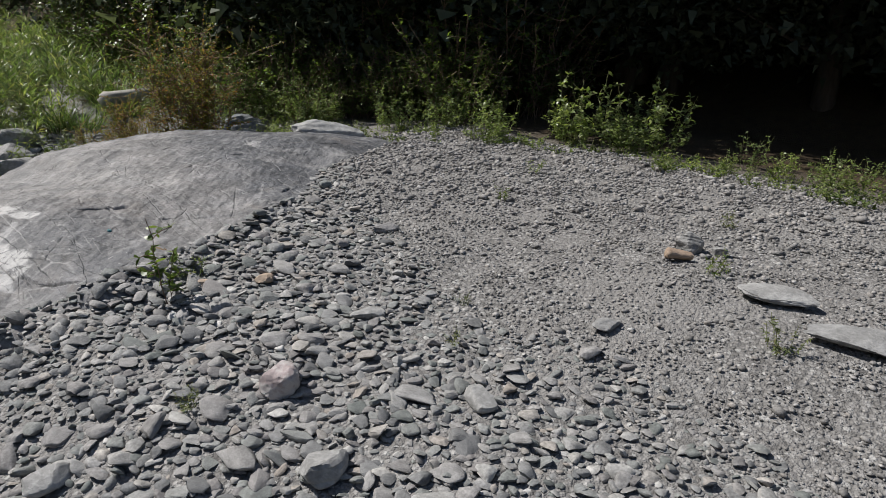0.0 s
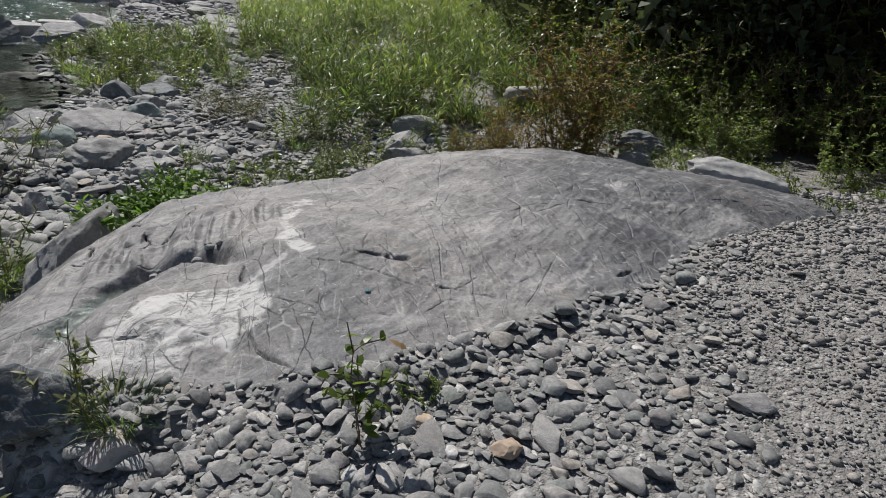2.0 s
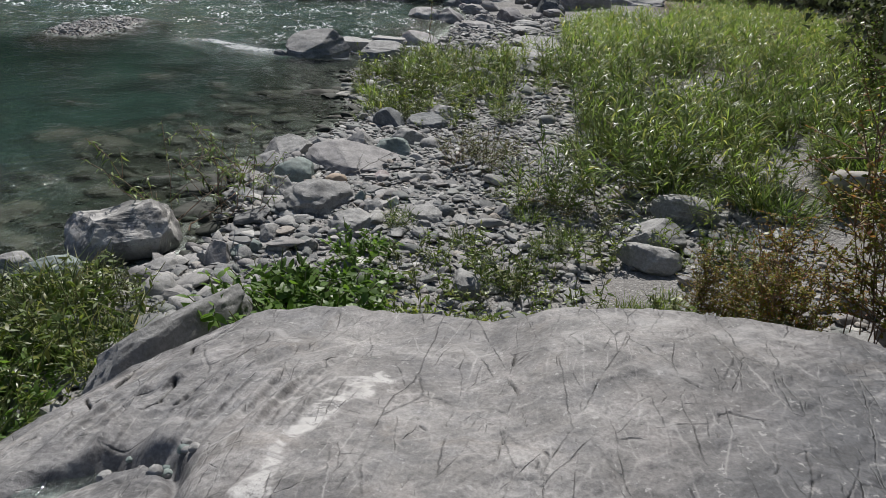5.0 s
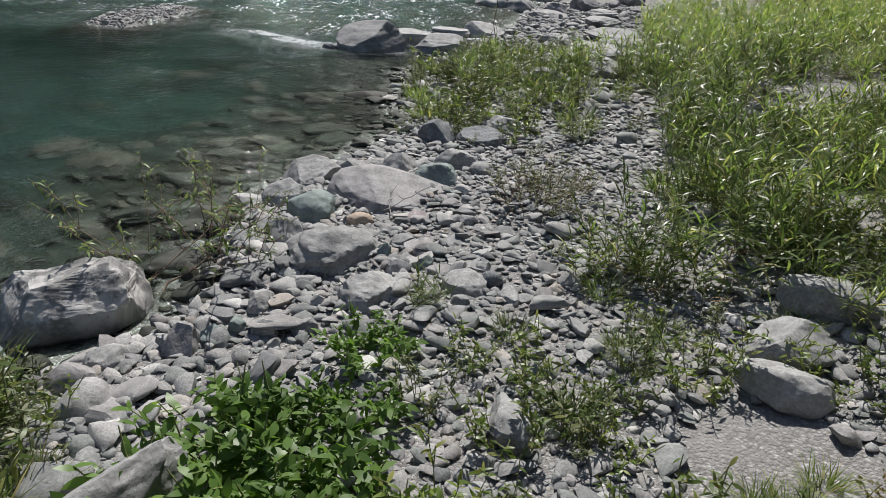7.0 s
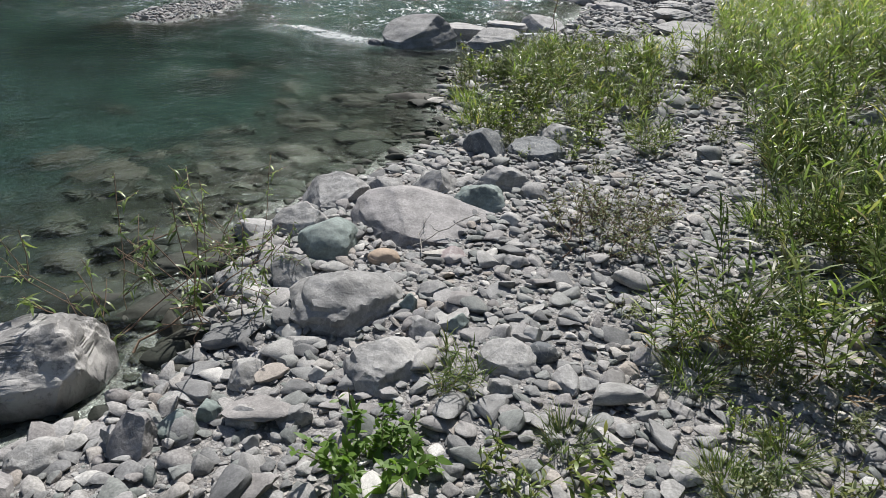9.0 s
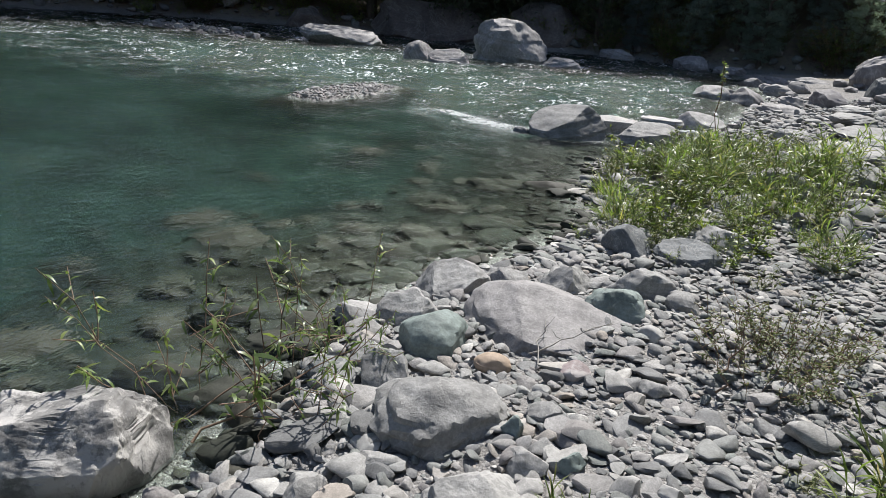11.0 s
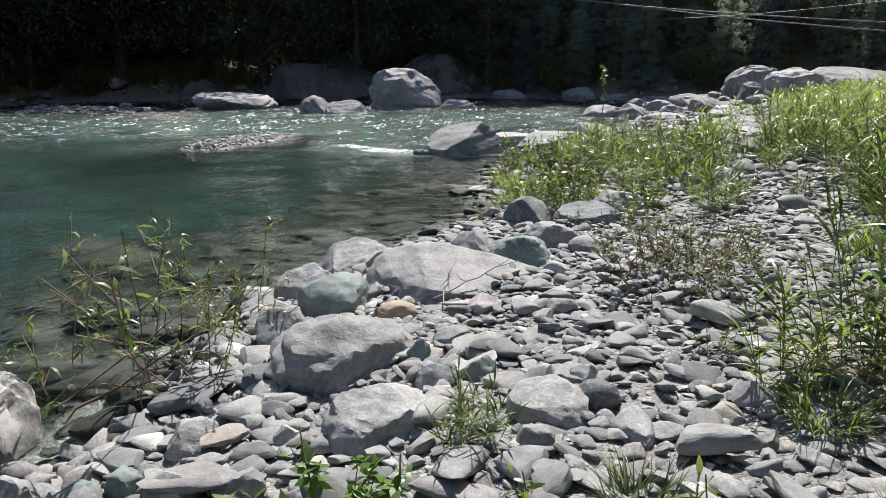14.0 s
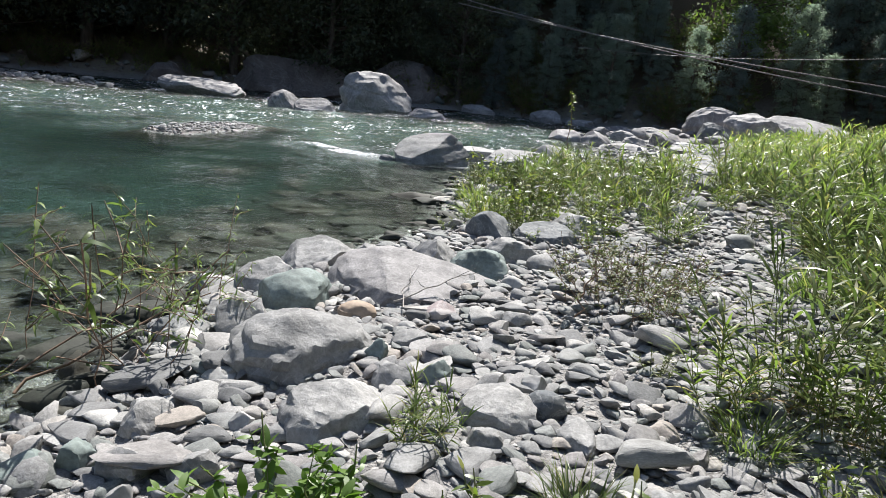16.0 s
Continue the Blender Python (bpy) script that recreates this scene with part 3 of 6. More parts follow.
def joint_net(t, co, turn, stretch, scale, width, seed, gate):
    """Thin straight joints or veinlets: the edges of long cells, broken off here and there."""
    where = co
    for size, amount in ((3.5, 0.05), (30.0, 0.012)):
        warp = t.nodes.new("ShaderNodeVectorMath")
        warp.operation = "ADD"
        wob = add(t, "ShaderNodeTexNoise", Scale=size, Detail=4.0)
        t.links.new(co, wob.inputs["Vector"])
        sc = t.nodes.new("ShaderNodeVectorMath")
        sc.operation = "SCALE"
        sc.inputs["Scale"].default_value = amount
        t.links.new(wob.outputs["Color"], sc.inputs[0])
        t.links.new(where, warp.inputs[0])
        t.links.new(sc.outputs[0], warp.inputs[1])
        where = warp.outputs[0]
    mp = t.nodes.new("ShaderNodeMapping")
    mp.inputs["Rotation"].default_value = (0, 0, radians(turn))
    mp.inputs["Scale"].default_value = (1.0, stretch, 0.4)
    mp.inputs["Location"].default_value = (seed, seed * 1.7, seed * 0.3)
    t.links.new(where, mp.inputs[0])
    v = add(t, "ShaderNodeTexVoronoi", Scale=scale, Randomness=1.0)
    v.feature = "DISTANCE_TO_EDGE"
    t.links.new(mp.outputs[0], v.inputs["Vector"])
    line = ramp(t, v.outputs["Distance"], [(0.0, g3(1)), (width, g3(0))])
    return math_(t, "MULTIPLY", line, ramp(t, noise_tex(t, co, 0.8 * scale, 6, 0.7), [(gate - 0.06, g3(0)), (gate + 0.06, g3(1))]))


def rock_material():
    m, t, b = nodes("bedrock")
    co = t.nodes.new("ShaderNodeNewGeometry").outputs["Position"]
    at = t.nodes.new("ShaderNodeAttribute")
    at.attribute_name = "quartz"
    slate_shade = t.nodes.new("ShaderNodeAttribute")
    slate_shade.attribute_name = "slate_shade"
    mp = t.nodes.new("ShaderNodeMapping")
    mp.inputs["Rotation"].default_value = (0, 0, radians(20))
    mp.inputs["Scale"].default_value = (0.7, 1.25, 1.0)
    t.links.new(co, mp.inputs[0])
    band = mp.outputs[0]
    big, mid, fine = noise_tex(t, co, 0.7, 5, 0.6, 0.5), noise_tex(t, band, 4.0, 8, 0.7, 0.6), noise_tex(t, co, 60, 7, 0.78)
    c = ramp(t, big, [(0.36, (0.120, 0.117, 0.119)), (0.5, (0.170, 0.165, 0.165)), (0.62, (0.232, 0.226, 0.224))])
    c = mix(t, slate_shade.outputs["Fac"], c, (0.092, 0.095, 0.104))
    c = mix(t, 0.8, c, ramp(t, mid, [(0.34, g3(0.52)), (0.5, g3(1.0)), (0.66, g3(1.5))]), "MULTIPLY")
    c = mix(t, 0.9, c, ramp(t, fine, [(0.3, g3(0.5)), (0.7, g3(1.45))]), "MULTIPLY")
    blotch = noise_tex(t, co, 2.6, 9, 0.72, 1.6)
    c = mix(t, 0.75, c, ramp(t, blotch, [(0.36, (0.66, 0.67, 0.70)), (0.5, (1.0, 0.99, 0.98)), (0.62, (1.30, 1.26, 1.24))]), "MULTIPLY")
    stain = ramp(t, noise_tex(t, co, 1.7, 7, 0.7, 0.8), [(0.56, g3(0)), (0.68, g3(0.35))])
    c = mix(t, stain, c, (0.20, 0.17, 0.145))
    pale = ramp(t, noise_tex(t, band, 2.2, 8, 0.66, 1.2), [(0.54, g3(0)), (0.66, g3(0.55))])
    c = mix(t, pale, c, (0.36, 0.35, 0.345))
    spots = ramp(t, noise_tex(t, co, 30, 4, 0.6, 0.6), [(0.64, g3(0)), (0.68, g3(0.6))])
    c = mix(t, spots, c, (0.38, 0.375, 0.37))
    for turn, stretch, scale, width, seed, gate, amt in ((62, 0.3, 5.0, 0.022, 3.0, 0.54, 0.45), (-30, 0.35, 6.5, 0.026, 9.0, 0.55, 0.4), (-70, 0.4, 3.4, 0.02, 19.0, 0.54, 0.5)):
        c = mix(t, math_(t, "MULTIPLY", joint_net(t, co, turn, stretch, scale, width, seed, gate), amt), c, (0.42, 0.41, 0.40))
    cracks = None
    for turn, stretch, scale, width, seed, gate in ((10, 0.3, 2.6, 0.011, 21.0, 0.52), (75, 0.3, 3.4, 0.012, 33.0, 0.53), (-50, 0.3, 4.0, 0.012, 47.0, 0.54), (35, 0.5, 6.5, 0.016, 61.0, 0.57)):
        q = joint_net(t, co, turn, stretch, scale, width, seed, gate)
        cracks = q if cracks is None else math_(t, "MAXIMUM", cracks, q)
    q = math_(t, "MULTIPLY", at.outputs["Fac"], ramp(t, noise_tex(t, band, 7, 9, 0.8, 1.2), [(0.44, g3(0.05)), (0.50, g3(1.0))]))
    c = mix(t, q, c, mix(t, mid, (0.34, 0.332, 0.326), (0.52, 0.508, 0.50)))
    c = mix(t, math_(t, "MULTIPLY", cracks, 0.6), c, (0.05, 0.05, 0.05))
    # shade inside the deep cracks, painted dark by the crack attribute
    crack_shade = t.nodes.new("ShaderNodeAttribute")
    crack_shade.attribute_name = "crack"
    c = mix(t, ramp(t, crack_shade.outputs["Fac"], [(0.12, g3(0)), (0.6, g3(0.9))]), c, (0.035, 0.034, 0.032))
    t.links.new(c, b.inputs["Base Color"])
    b.inputs["Roughness"].default_value = 0.6
    b.inputs["Specular IOR Level"].default_value = 0.4
    h = mix(t, 0.4, mid, fine)
    h = mix(t, math_(t, "MULTIPLY", at.outputs["Fac"], 0.6), h, noise_tex(t, co, 14, 6, 0.7, 1.5))
    h = mix(t, cracks, h, (0.0, 0.0, 0.0))
    bump(t, b, h, 0.6, 0.02)
    return m


def build_rock():
    xs, us = np.concatenate([np.linspace(-1.25, 0, 100)[:-1], np.linspace(0, 4.3, 660)[:-1], np.linspace(4.3, 6.1, 130)]), np.linspace(0, 1, 620)
    nx, nu = len(xs), len(us)
    X = np.repeat(xs[:, None], nu, 1)
    yn, yf = rock_near(xs)[:, None] - 0.42, rock_far(xs)[:, None] + 0.55
    Y = yn + (yf - yn) * us[None]
    Z = rock_z(X, Y)
    v = np.stack([X, Y, Z], -1).reshape(-1, 3)
    i = np.arange(nx * nu).reshape(nx, nu)
    f = np.stack([i[:-1, :-1], i[1:, :-1], i[1:, 1:], i[:-1, 1:]], -1).reshape(-1, 4)
    me = mesh_np("bedrock_outcrop", v, f)
    wx, wy = X + 0.035 * fnoise(X * 9, Y * 9, 121, 4), Y + 0.035 * fnoise(X * 9, Y * 9, 131, 4)
    d1, _ = line_dist(wx, wy, [(1.58, -1.25), (1.45, -1.5), (1.38, -1.76), (1.36, -2.06), (1.45, -2.28)])
    d2, _ = line_dist(wx, wy, [(1.06, -2.66), (0.78, -2.72), (0.52, -2.85), (0.36, -3.0)])
    d3, _ = line_dist(wx, wy, [(1.30, -2.32), (1.14, -2.45), (1.06, -2.62)])
    d4, _ = line_dist(wx, wy, [(1.66, -1.18), (1.42, -1.30), (1.24, -1.56), (1.10, -1.9)])
    q = np.clip(smooth01(0.055, 0.03, d1 + 0.03 * fnoise(X * 7, Y * 7, 143, 3)) * (0.55 + 0.45 * smooth01(-0.6, 0.0, fnoise(X * 12, Y * 12, 141, 3))) + smooth01(0.20, 0.15, d2 + 0.10 * fnoise(X * 4, Y * 4, 151, 4)) + smooth01(0.03, 0.01, d3) * 0.6 + smooth01(0.016, 0.006, d4) * 0.5, 0, 1)
    for px, py, r in ((3.62, -1.72, 0.10), (3.36, -1.86, 0.05), (2.62, -2.05, 0.06), (2.98, -1.9, 0.05), (3.13, -1.80, 0.06), (3.5, -1.45, 0.05)):
        q = np.maximum(q, 0.45 * smooth01(r, r * 0.85, np.hypot(wx - px, (wy - py) * 1.8)))
    # darker, bluer beds on the side away from the river
    edge = np.interp(Y, [-3.3, -2.9, -2.1, -1.62, -1.08, -0.5], [2.45, 2.6, 2.9, 3.06, 3.33, 3.75])
    slate_shade = smooth01(-0.25, 0.35, X - edge + 0.22 * fnoise(X * 1.3 + 0.5 * Y, Y * 1.6, 161, 4))
    # shade on the steep front bulge, painted with the same dark colour
    slate_shade = np.maximum(slate_shade, 0.75 * smooth01(-1.9, -2.6, Y + 0.25 * fnoise(X * 1.5, Y * 1.5, 171, 3)) * smooth01(1.02, 1.12, X) * smooth01(1.9, 1.5, X))
    # left lobe: its own darker tone plus painted shade of the tilted face
    slate_shade = np.maximum(slate_shade, 0.6 * smooth01(1.12, 0.95, X + 0.1 * fnoise(X * 2, Y * 2, 181, 3)) * (0.6 + 0.4 * fnoise(X * 2.5, Y * 1.2, 191, 3)))
    slate_shade = np.clip(slate_shade, 0, 1)
    me.attributes.new("crack", "FLOAT", "POINT").data.foreach_set("value", crack_at(X, Y).ravel().astype(np.float32))
    me.attributes.new("slate_shade", "FLOAT", "POINT").data.foreach_set("value", slate_shade.ravel().astype(np.float32))
    a = me.attributes.new("quartz", "FLOAT", "POINT")
    a.data.foreach_set("value", q.ravel().astype(np.float32))
    rock = part("bedrock_outcrop", me, rock_material())
    return tagged(rock, "smooth grey water-worn bedrock hump with cracks and white quartz", "rock", kind="structure")


def top_z(x, y):
    """The highest of ground and bedrock."""
    g = ground_z(x, y) - 0.25 * inside_rock(x, y)
    return np.maximum(g, np.where(inside_rock(x, y, -0.4) > 0, rock_z(x, y), -9))


def inside_rock(x, y, shrink=0.15):
    """1 well inside the outcrop's outline, 0 outside it."""
    u = np.minimum(y - rock_near(x), rock_far(x) - y)
    u = np.minimum(np.minimum(u, x + 0.9), 5.6 - x)
    return smooth01(shrink - 0.1, shrink + 0.2, u)


def build_ground():
    n = 420
    u = np.linspace(-1, 1, n)
    w = np.sinh(u * 6.2) / np.sinh(6.2)
    X, Y = np.meshgrid(1.5 + 0.0 * w + 900 * w, 1.0 + 900 * w, indexing="ij")
    Z = ground_z(X, Y) - 0.25 * inside_rock(X, Y)
    v = np.stack([X, Y, Z], -1).reshape(-1, 3)
    i = np.arange(n * n).reshape(n, n)
    f = np.stack([i[:-1, :-1], i[1:, :-1], i[1:, 1:], i[:-1, 1:]], -1).reshape(-1, 4)
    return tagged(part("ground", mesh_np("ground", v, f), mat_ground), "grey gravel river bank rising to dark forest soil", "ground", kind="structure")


def build_water():
    xs = np.concatenate([np.linspace(-70, -24, 60)[:-1], np.linspace(-24, 2.5, 240), [30]])
    ys = np.concatenate([[-200, -60], np.linspace(-20, 0, 40)[:-1], np.linspace(0, 60, 520), [75]])
    X, Y = np.meshgrid(xs, ys, indexing="ij")
    fast = smooth01(15, 20, Y - 0.18 * (X + 4) + 2 * fnoise(X * 0.3, Y * 0.3, 5, 2))
    a = (Y * 0.85 + X * -0.5)
    Z = (0.010 + 0.075 * fast) * fnoise(X * 1.1, a * 1.6, 7, 4) + 0.05 * fast * np.abs(fnoise(X * 2.3, Y * 1.4, 17, 3))
    # the tongue where the water drops into the pool
    d, s = line_dist(X, Y, [(-8.4, 14.8), (-7.3, 14.6), (-6.2, 14.5)])
    Z = Z + 0.06 * np.exp(-(d / 0.35) ** 2) * (1 + fnoise(X * 2, Y * 2, 23, 3))
    Z = np.where(X > 2, -0.2, Z)
    v = np.stack([X, Y, Z], -1).reshape(-1, 3)
    i = np.arange(X.size).reshape(X.shape)
    f = np.stack([i[:-1, :-1], i[1:, :-1], i[1:, 1:], i[:-1, 1:]], -1).reshape(-1, 4)
    me = mesh_np("water", v, f)
    white = np.exp(-(d / 0.55) ** 2) * smooth01(-0.6, 0.5, fnoise(X * 1.7, Y * 2.5, 27, 4)) * 0.55
    for rx, ry, rr in ((-4.95, 15.0, 0.9), (-3.3, 16.4, 0.8), (-4.75, 17.3, 0.7), (-3.2, 19.2, 0.9), (-16.9, 28.4, 1.4), (-17.9, 34.8, 2.6), (-27.2, 30.8, 2.4), (-14.7, 36.0, 1.5)):
        white = np.maximum(white, 0.6 * np.exp(-(((X - rx) / rr) ** 2 + ((Y - ry) / (0.4 * rr)) ** 2) ** 2))
    me.attributes.new("foam", "FLOAT", "POINT").data.foreach_set("value", white.ravel().astype(np.float32))
    w = part("water", me, mat_water)
    w.visible_shadow = False
    return tagged(w, "clear green mountain river with a calm pool and sparkling rapids", "water", kind="structure")


def build_puddle():
    """The strip of rainwater in the outcrop's groove."""
    s, w = np.linspace(0.17, 0.60, 24), np.linspace(-0.10, 0.10, 7)
    gx, gy = np.array(GROOVE).T
    k = np.linspace(0, 1, len(gx))
    px, py = np.interp(s, k, gx), np.interp(s, k, gy)
    level = 0.89
    X, Y = px[:, None] - 0.85 * w[None], py[:, None] + 0.5 * w[None]
    v = np.stack([X, Y, np.full(X.shape, level)], -1).reshape(-1, 3)
    i = np.arange(X.size).reshape(X.shape)
    f = np.stack([i[:-1, :-1], i[1:, :-1], i[1:, 1:], i[:-1, 1:]], -1).reshape(-1, 4)
    ob = part("puddle", mesh_np("puddle", v, f), mat_water)
    ob.visible_shadow = False
    tagged(ob, "narrow puddle in a groove of the bedrock", "puddle", kind="structure")


build_ground()
build_rock()
build_water()
build_puddle()


# ---- stones ----
def ico(level):
    bm = bmesh.new()
    bmesh.ops.create_icosphere(bm, subdivisions=level, radius=1.0)
    v = np.array([p.co for p in bm.verts])
    f = np.array([[q.index for q in p.verts] for p in bm.faces])
    bm.free()
    return v, f


ICO = {k: ico(k) for k in (1, 2, 3, 4, 5, 6)}


def lump(level, seed, rough=0.12, cuts=5, cut_at=0.78, freq=1.3, strata=0.0, boxy=0.0, planes=()):
    """A worn stone of radius about 1: a ball with facets cut off and dents."""
    r = np.random.default_rng(seed)
    v, f = ICO[level]
    v = v.copy()
    if boxy:
        v = np.sign(v) * np.abs(v) ** (1 - 0.45 * boxy)
        v /= np.abs(v).max()
    for _ in range(cuts):
        n = r.normal(size=3)
        n /= np.linalg.norm(n)
        d = v @ n
        lim = cut_at * r.uniform(0.85, 1.15)
        v -= np.maximum(d - lim, 0)[:, None] * n * 0.85
    for *n, lim in planes:
        n = np.array(n) / np.linalg.norm(n)
        v -= np.maximum(v @ n - lim, 0)[:, None] * n * 0.94
    if strata:
        n = r.normal(0, 0.35, 3) + [0, 0, 1]
        n /= np.linalg.norm(n)
        q = np.array([noise.noise(Vector((0.6 * p[0] + seed, 0.6 * p[1], 0))) for p in v])
        layer = np.array([noise.noise(Vector((seed * 1.7, 0, s))) for s in (v @ n) * 7 + q * 1.2])
        flatv = v - (v @ n)[:, None] * n
        v = v + flatv * (strata * layer)[:, None]
    o = r.uniform(-50, 50, 3)
    k = 1 + rough * np.array([noise.fractal(Vector(p * freq + o), 0.8, 2.1, 6) for p in v])
    return v * k[:, None], f


def scatter(rng, region, spacing, keep=None):
    """Jittered close rows of points over a rectangle, less those that keep() rejects."""
    x0, x1, y0, y1 = region
    nx, ny = int((x1 - x0) / spacing), int((y1 - y0) / (spacing * 0.87))
    gx, gy = np.meshgrid(np.arange(nx), np.arange(ny), indexing="ij")
    x = x0 + (gx + 0.5 * (gy % 2)) * spacing + rng.uniform(-0.32, 0.32, gx.shape) * spacing
    y = y0 + gy * spacing * 0.87 + rng.uniform(-0.32, 0.32, gx.shape) * spacing
    x, y = x.ravel(), y.ravel()
    if keep is not None:
        k = keep(x, y)
        x, y = x[k], y[k]
    return x, y


def lay(rng, x, y, size, flat=(0.26, 0.52), sink=0.22, tilt=0.3, long_=(0.75, 1.35)):
    """Poses for stones lying on the ground, half of their width given by size."""
    n = len(x)
    sx = size * rng.uniform(long_[0], long_[1], n)
    sy = size * rng.uniform(0.65, 1.0, n)
    sz = size * rng.uniform(flat[0], flat[1], n)
    z = top_z(x, y) + sz * (1 - 2 * sink) + rng.uniform(-0.1, 0.25, n) * sz
    turn = rot_z(rng.uniform(0, 6.283, n)) @ rot_x(rng.normal(0, tilt, n)) @ rot_z(rng.uniform(0, 6.283, n))
    return np.stack([x, y, z], -1), turn, np.stack([sx, sy, sz], -1)


def stones_mesh(rng, poses, level, seeds, **kw):
    pos, turn, sc = poses
    kind = rng.integers(0, len(seeds), len(pos))
    sets = []
    for k, s in enumerate(seeds):
        q = kind == k
        if q.any():
            v, f = lump(level, s, **kw)
            sets.append(spread(v, f, pos[q], turn[q], sc[q]))
    return merged(sets)


def cobble_line(x, y):
    """Above 0 where the upper bank is coarse cobble, below where it is fine gravel."""
    edge = np.interp(y, [-7.5, -6.4, -5.7, -4.9, -4.0, -3.0, -2.6], [2.0, 2.15, 2.35, 2.6, 2.95, 3.65, 3.9])
    return edge - x + 0.25 * fnoise(x * 1.2, y * 1.2, 77, 3)


def on_land(x, y, margin=-0.1):
    return (x - shore_x(y)) > margin


def boulder(name, x, y, sx, sy, sz, turn=0, tilt=0, material=None, seed=1, label="", category="stone", sink=0.3, level=4, group="", z=None, **kw):
    """One stone of its own, its half-widths given, resting in the ground."""
    kw = {"strata": 0.07, "cuts": 9, "cut_at": 0.66, **kw}
    v, f = lump(level + 1 if sx < 3 else level, seed, **kw)
    v = v * np.array([sx, sy, sz])
    base = float(top_z(np.array([x]), np.array([y]))[0]) if z is None else z
    me = mesh_np(name, v, f)
    me.set_sharp_from_angle(angle=radians(24))
    ob = part(name, me, material or mat_stone)
    ob.matrix_world = pose(x, y, base + sz * (1 - 2 * sink), tilt, tilt * 0.4, turn)
    return tagged(ob, label, category, group)


# ---- plants ----
def blade(length, width, droop, seg=3, fold=0.0):
    """A long leaf along +y, from the origin, that arches down."""
    s = np.linspace(0, 1, seg + 1)
    w = width * np.array({1: [1.0, 0.15], 2: [0.5, 1.0, 0.0], 3: [0.45, 1.0, 0.75, 0.0]}[seg])
    y, z = length * s * (1 - 0.25 * droop * s), -length * droop * s ** 2
    v = np.concatenate([np.stack([-w / 2, y, z], -1), np.stack([w / 2, y, z], -1)])
    k = seg + 1
    f = np.array([[i, i + k, i + k + 1, i + 1] for i in range(seg)])
    return v, f


def leafs(rng, pos, heading, pitch, length, width, droop, seg=3):
    """Leaves at the given roots: heading about z, pitch above the level."""
    v, f = blade(1.0, 1.0, droop, seg)
    n = len(pos)
    turn = rot_z(heading) @ rot_x(pitch) @ np.swapaxes(rot_z(np.zeros(n)), 1, 2)
    roll = rng.normal(0, 0.5, n)
    c, s, o, i = np.cos(roll), np.sin(roll), np.zeros(n), np.ones(n)
    turn = turn @ np.stack([np.stack([c, o, s], -1), np.stack([o, i, o], -1), np.stack([-s, o, c], -1)], -2)
    return spread(v, f, pos, turn, np.stack([width, length, length], -1))


def sticks(a, b, r0, r1, sides=4):
    """Thin tapered stems from points a to points b."""
    d = b - a
    d = d / np.maximum(np.linalg.norm(d, axis=1, keepdims=True), 1e-6)
    ref = np.where(np.abs(d[:, 2:3]) > 0.9, np.array([[1.0, 0, 0]]), np.array([[0, 0, 1.0]]))
    e = np.cross(d, ref)
    e /= np.linalg.norm(e, axis=1, keepdims=True)
    g = np.cross(d, e)
    an = np.arange(sides) * 2 * np.pi / sides
    ring = np.cos(an)[None, :, None] * e[:, None] + np.sin(an)[None, :, None] * g[:, None]
    r0, r1 = np.broadcast_to(r0, len(a)), np.broadcast_to(r1, len(a))
    v = np.concatenate([a[:, None] + ring * r0[:, None, None], b[:, None] + ring * r1[:, None, None]], 1)
    f1 = np.array([[k, (k + 1) % sides, sides + (k + 1) % sides, sides + k] for k in range(sides)])
    f = f1[None] + (np.arange(len(a)) * 2 * sides)[:, None, None]
    return v.reshape(-1, 3), f.reshape(-1, 4)


def thing(name, label, category, group=""):
    return tagged(new(name), label, category, group)


def stem_curve(rng, base, lean, heading, height, k=5, bend=0.35):
    """Points up a stem that bends outward."""
    s = np.linspace(0, 1, k + 1)
    out = lean * height * (s + bend * s ** 2)
    return np.stack([base[0] + out * np.cos(heading), base[1] + out * np.sin(heading), base[2] + height * s * (1 - 0.12 * lean)], -1)


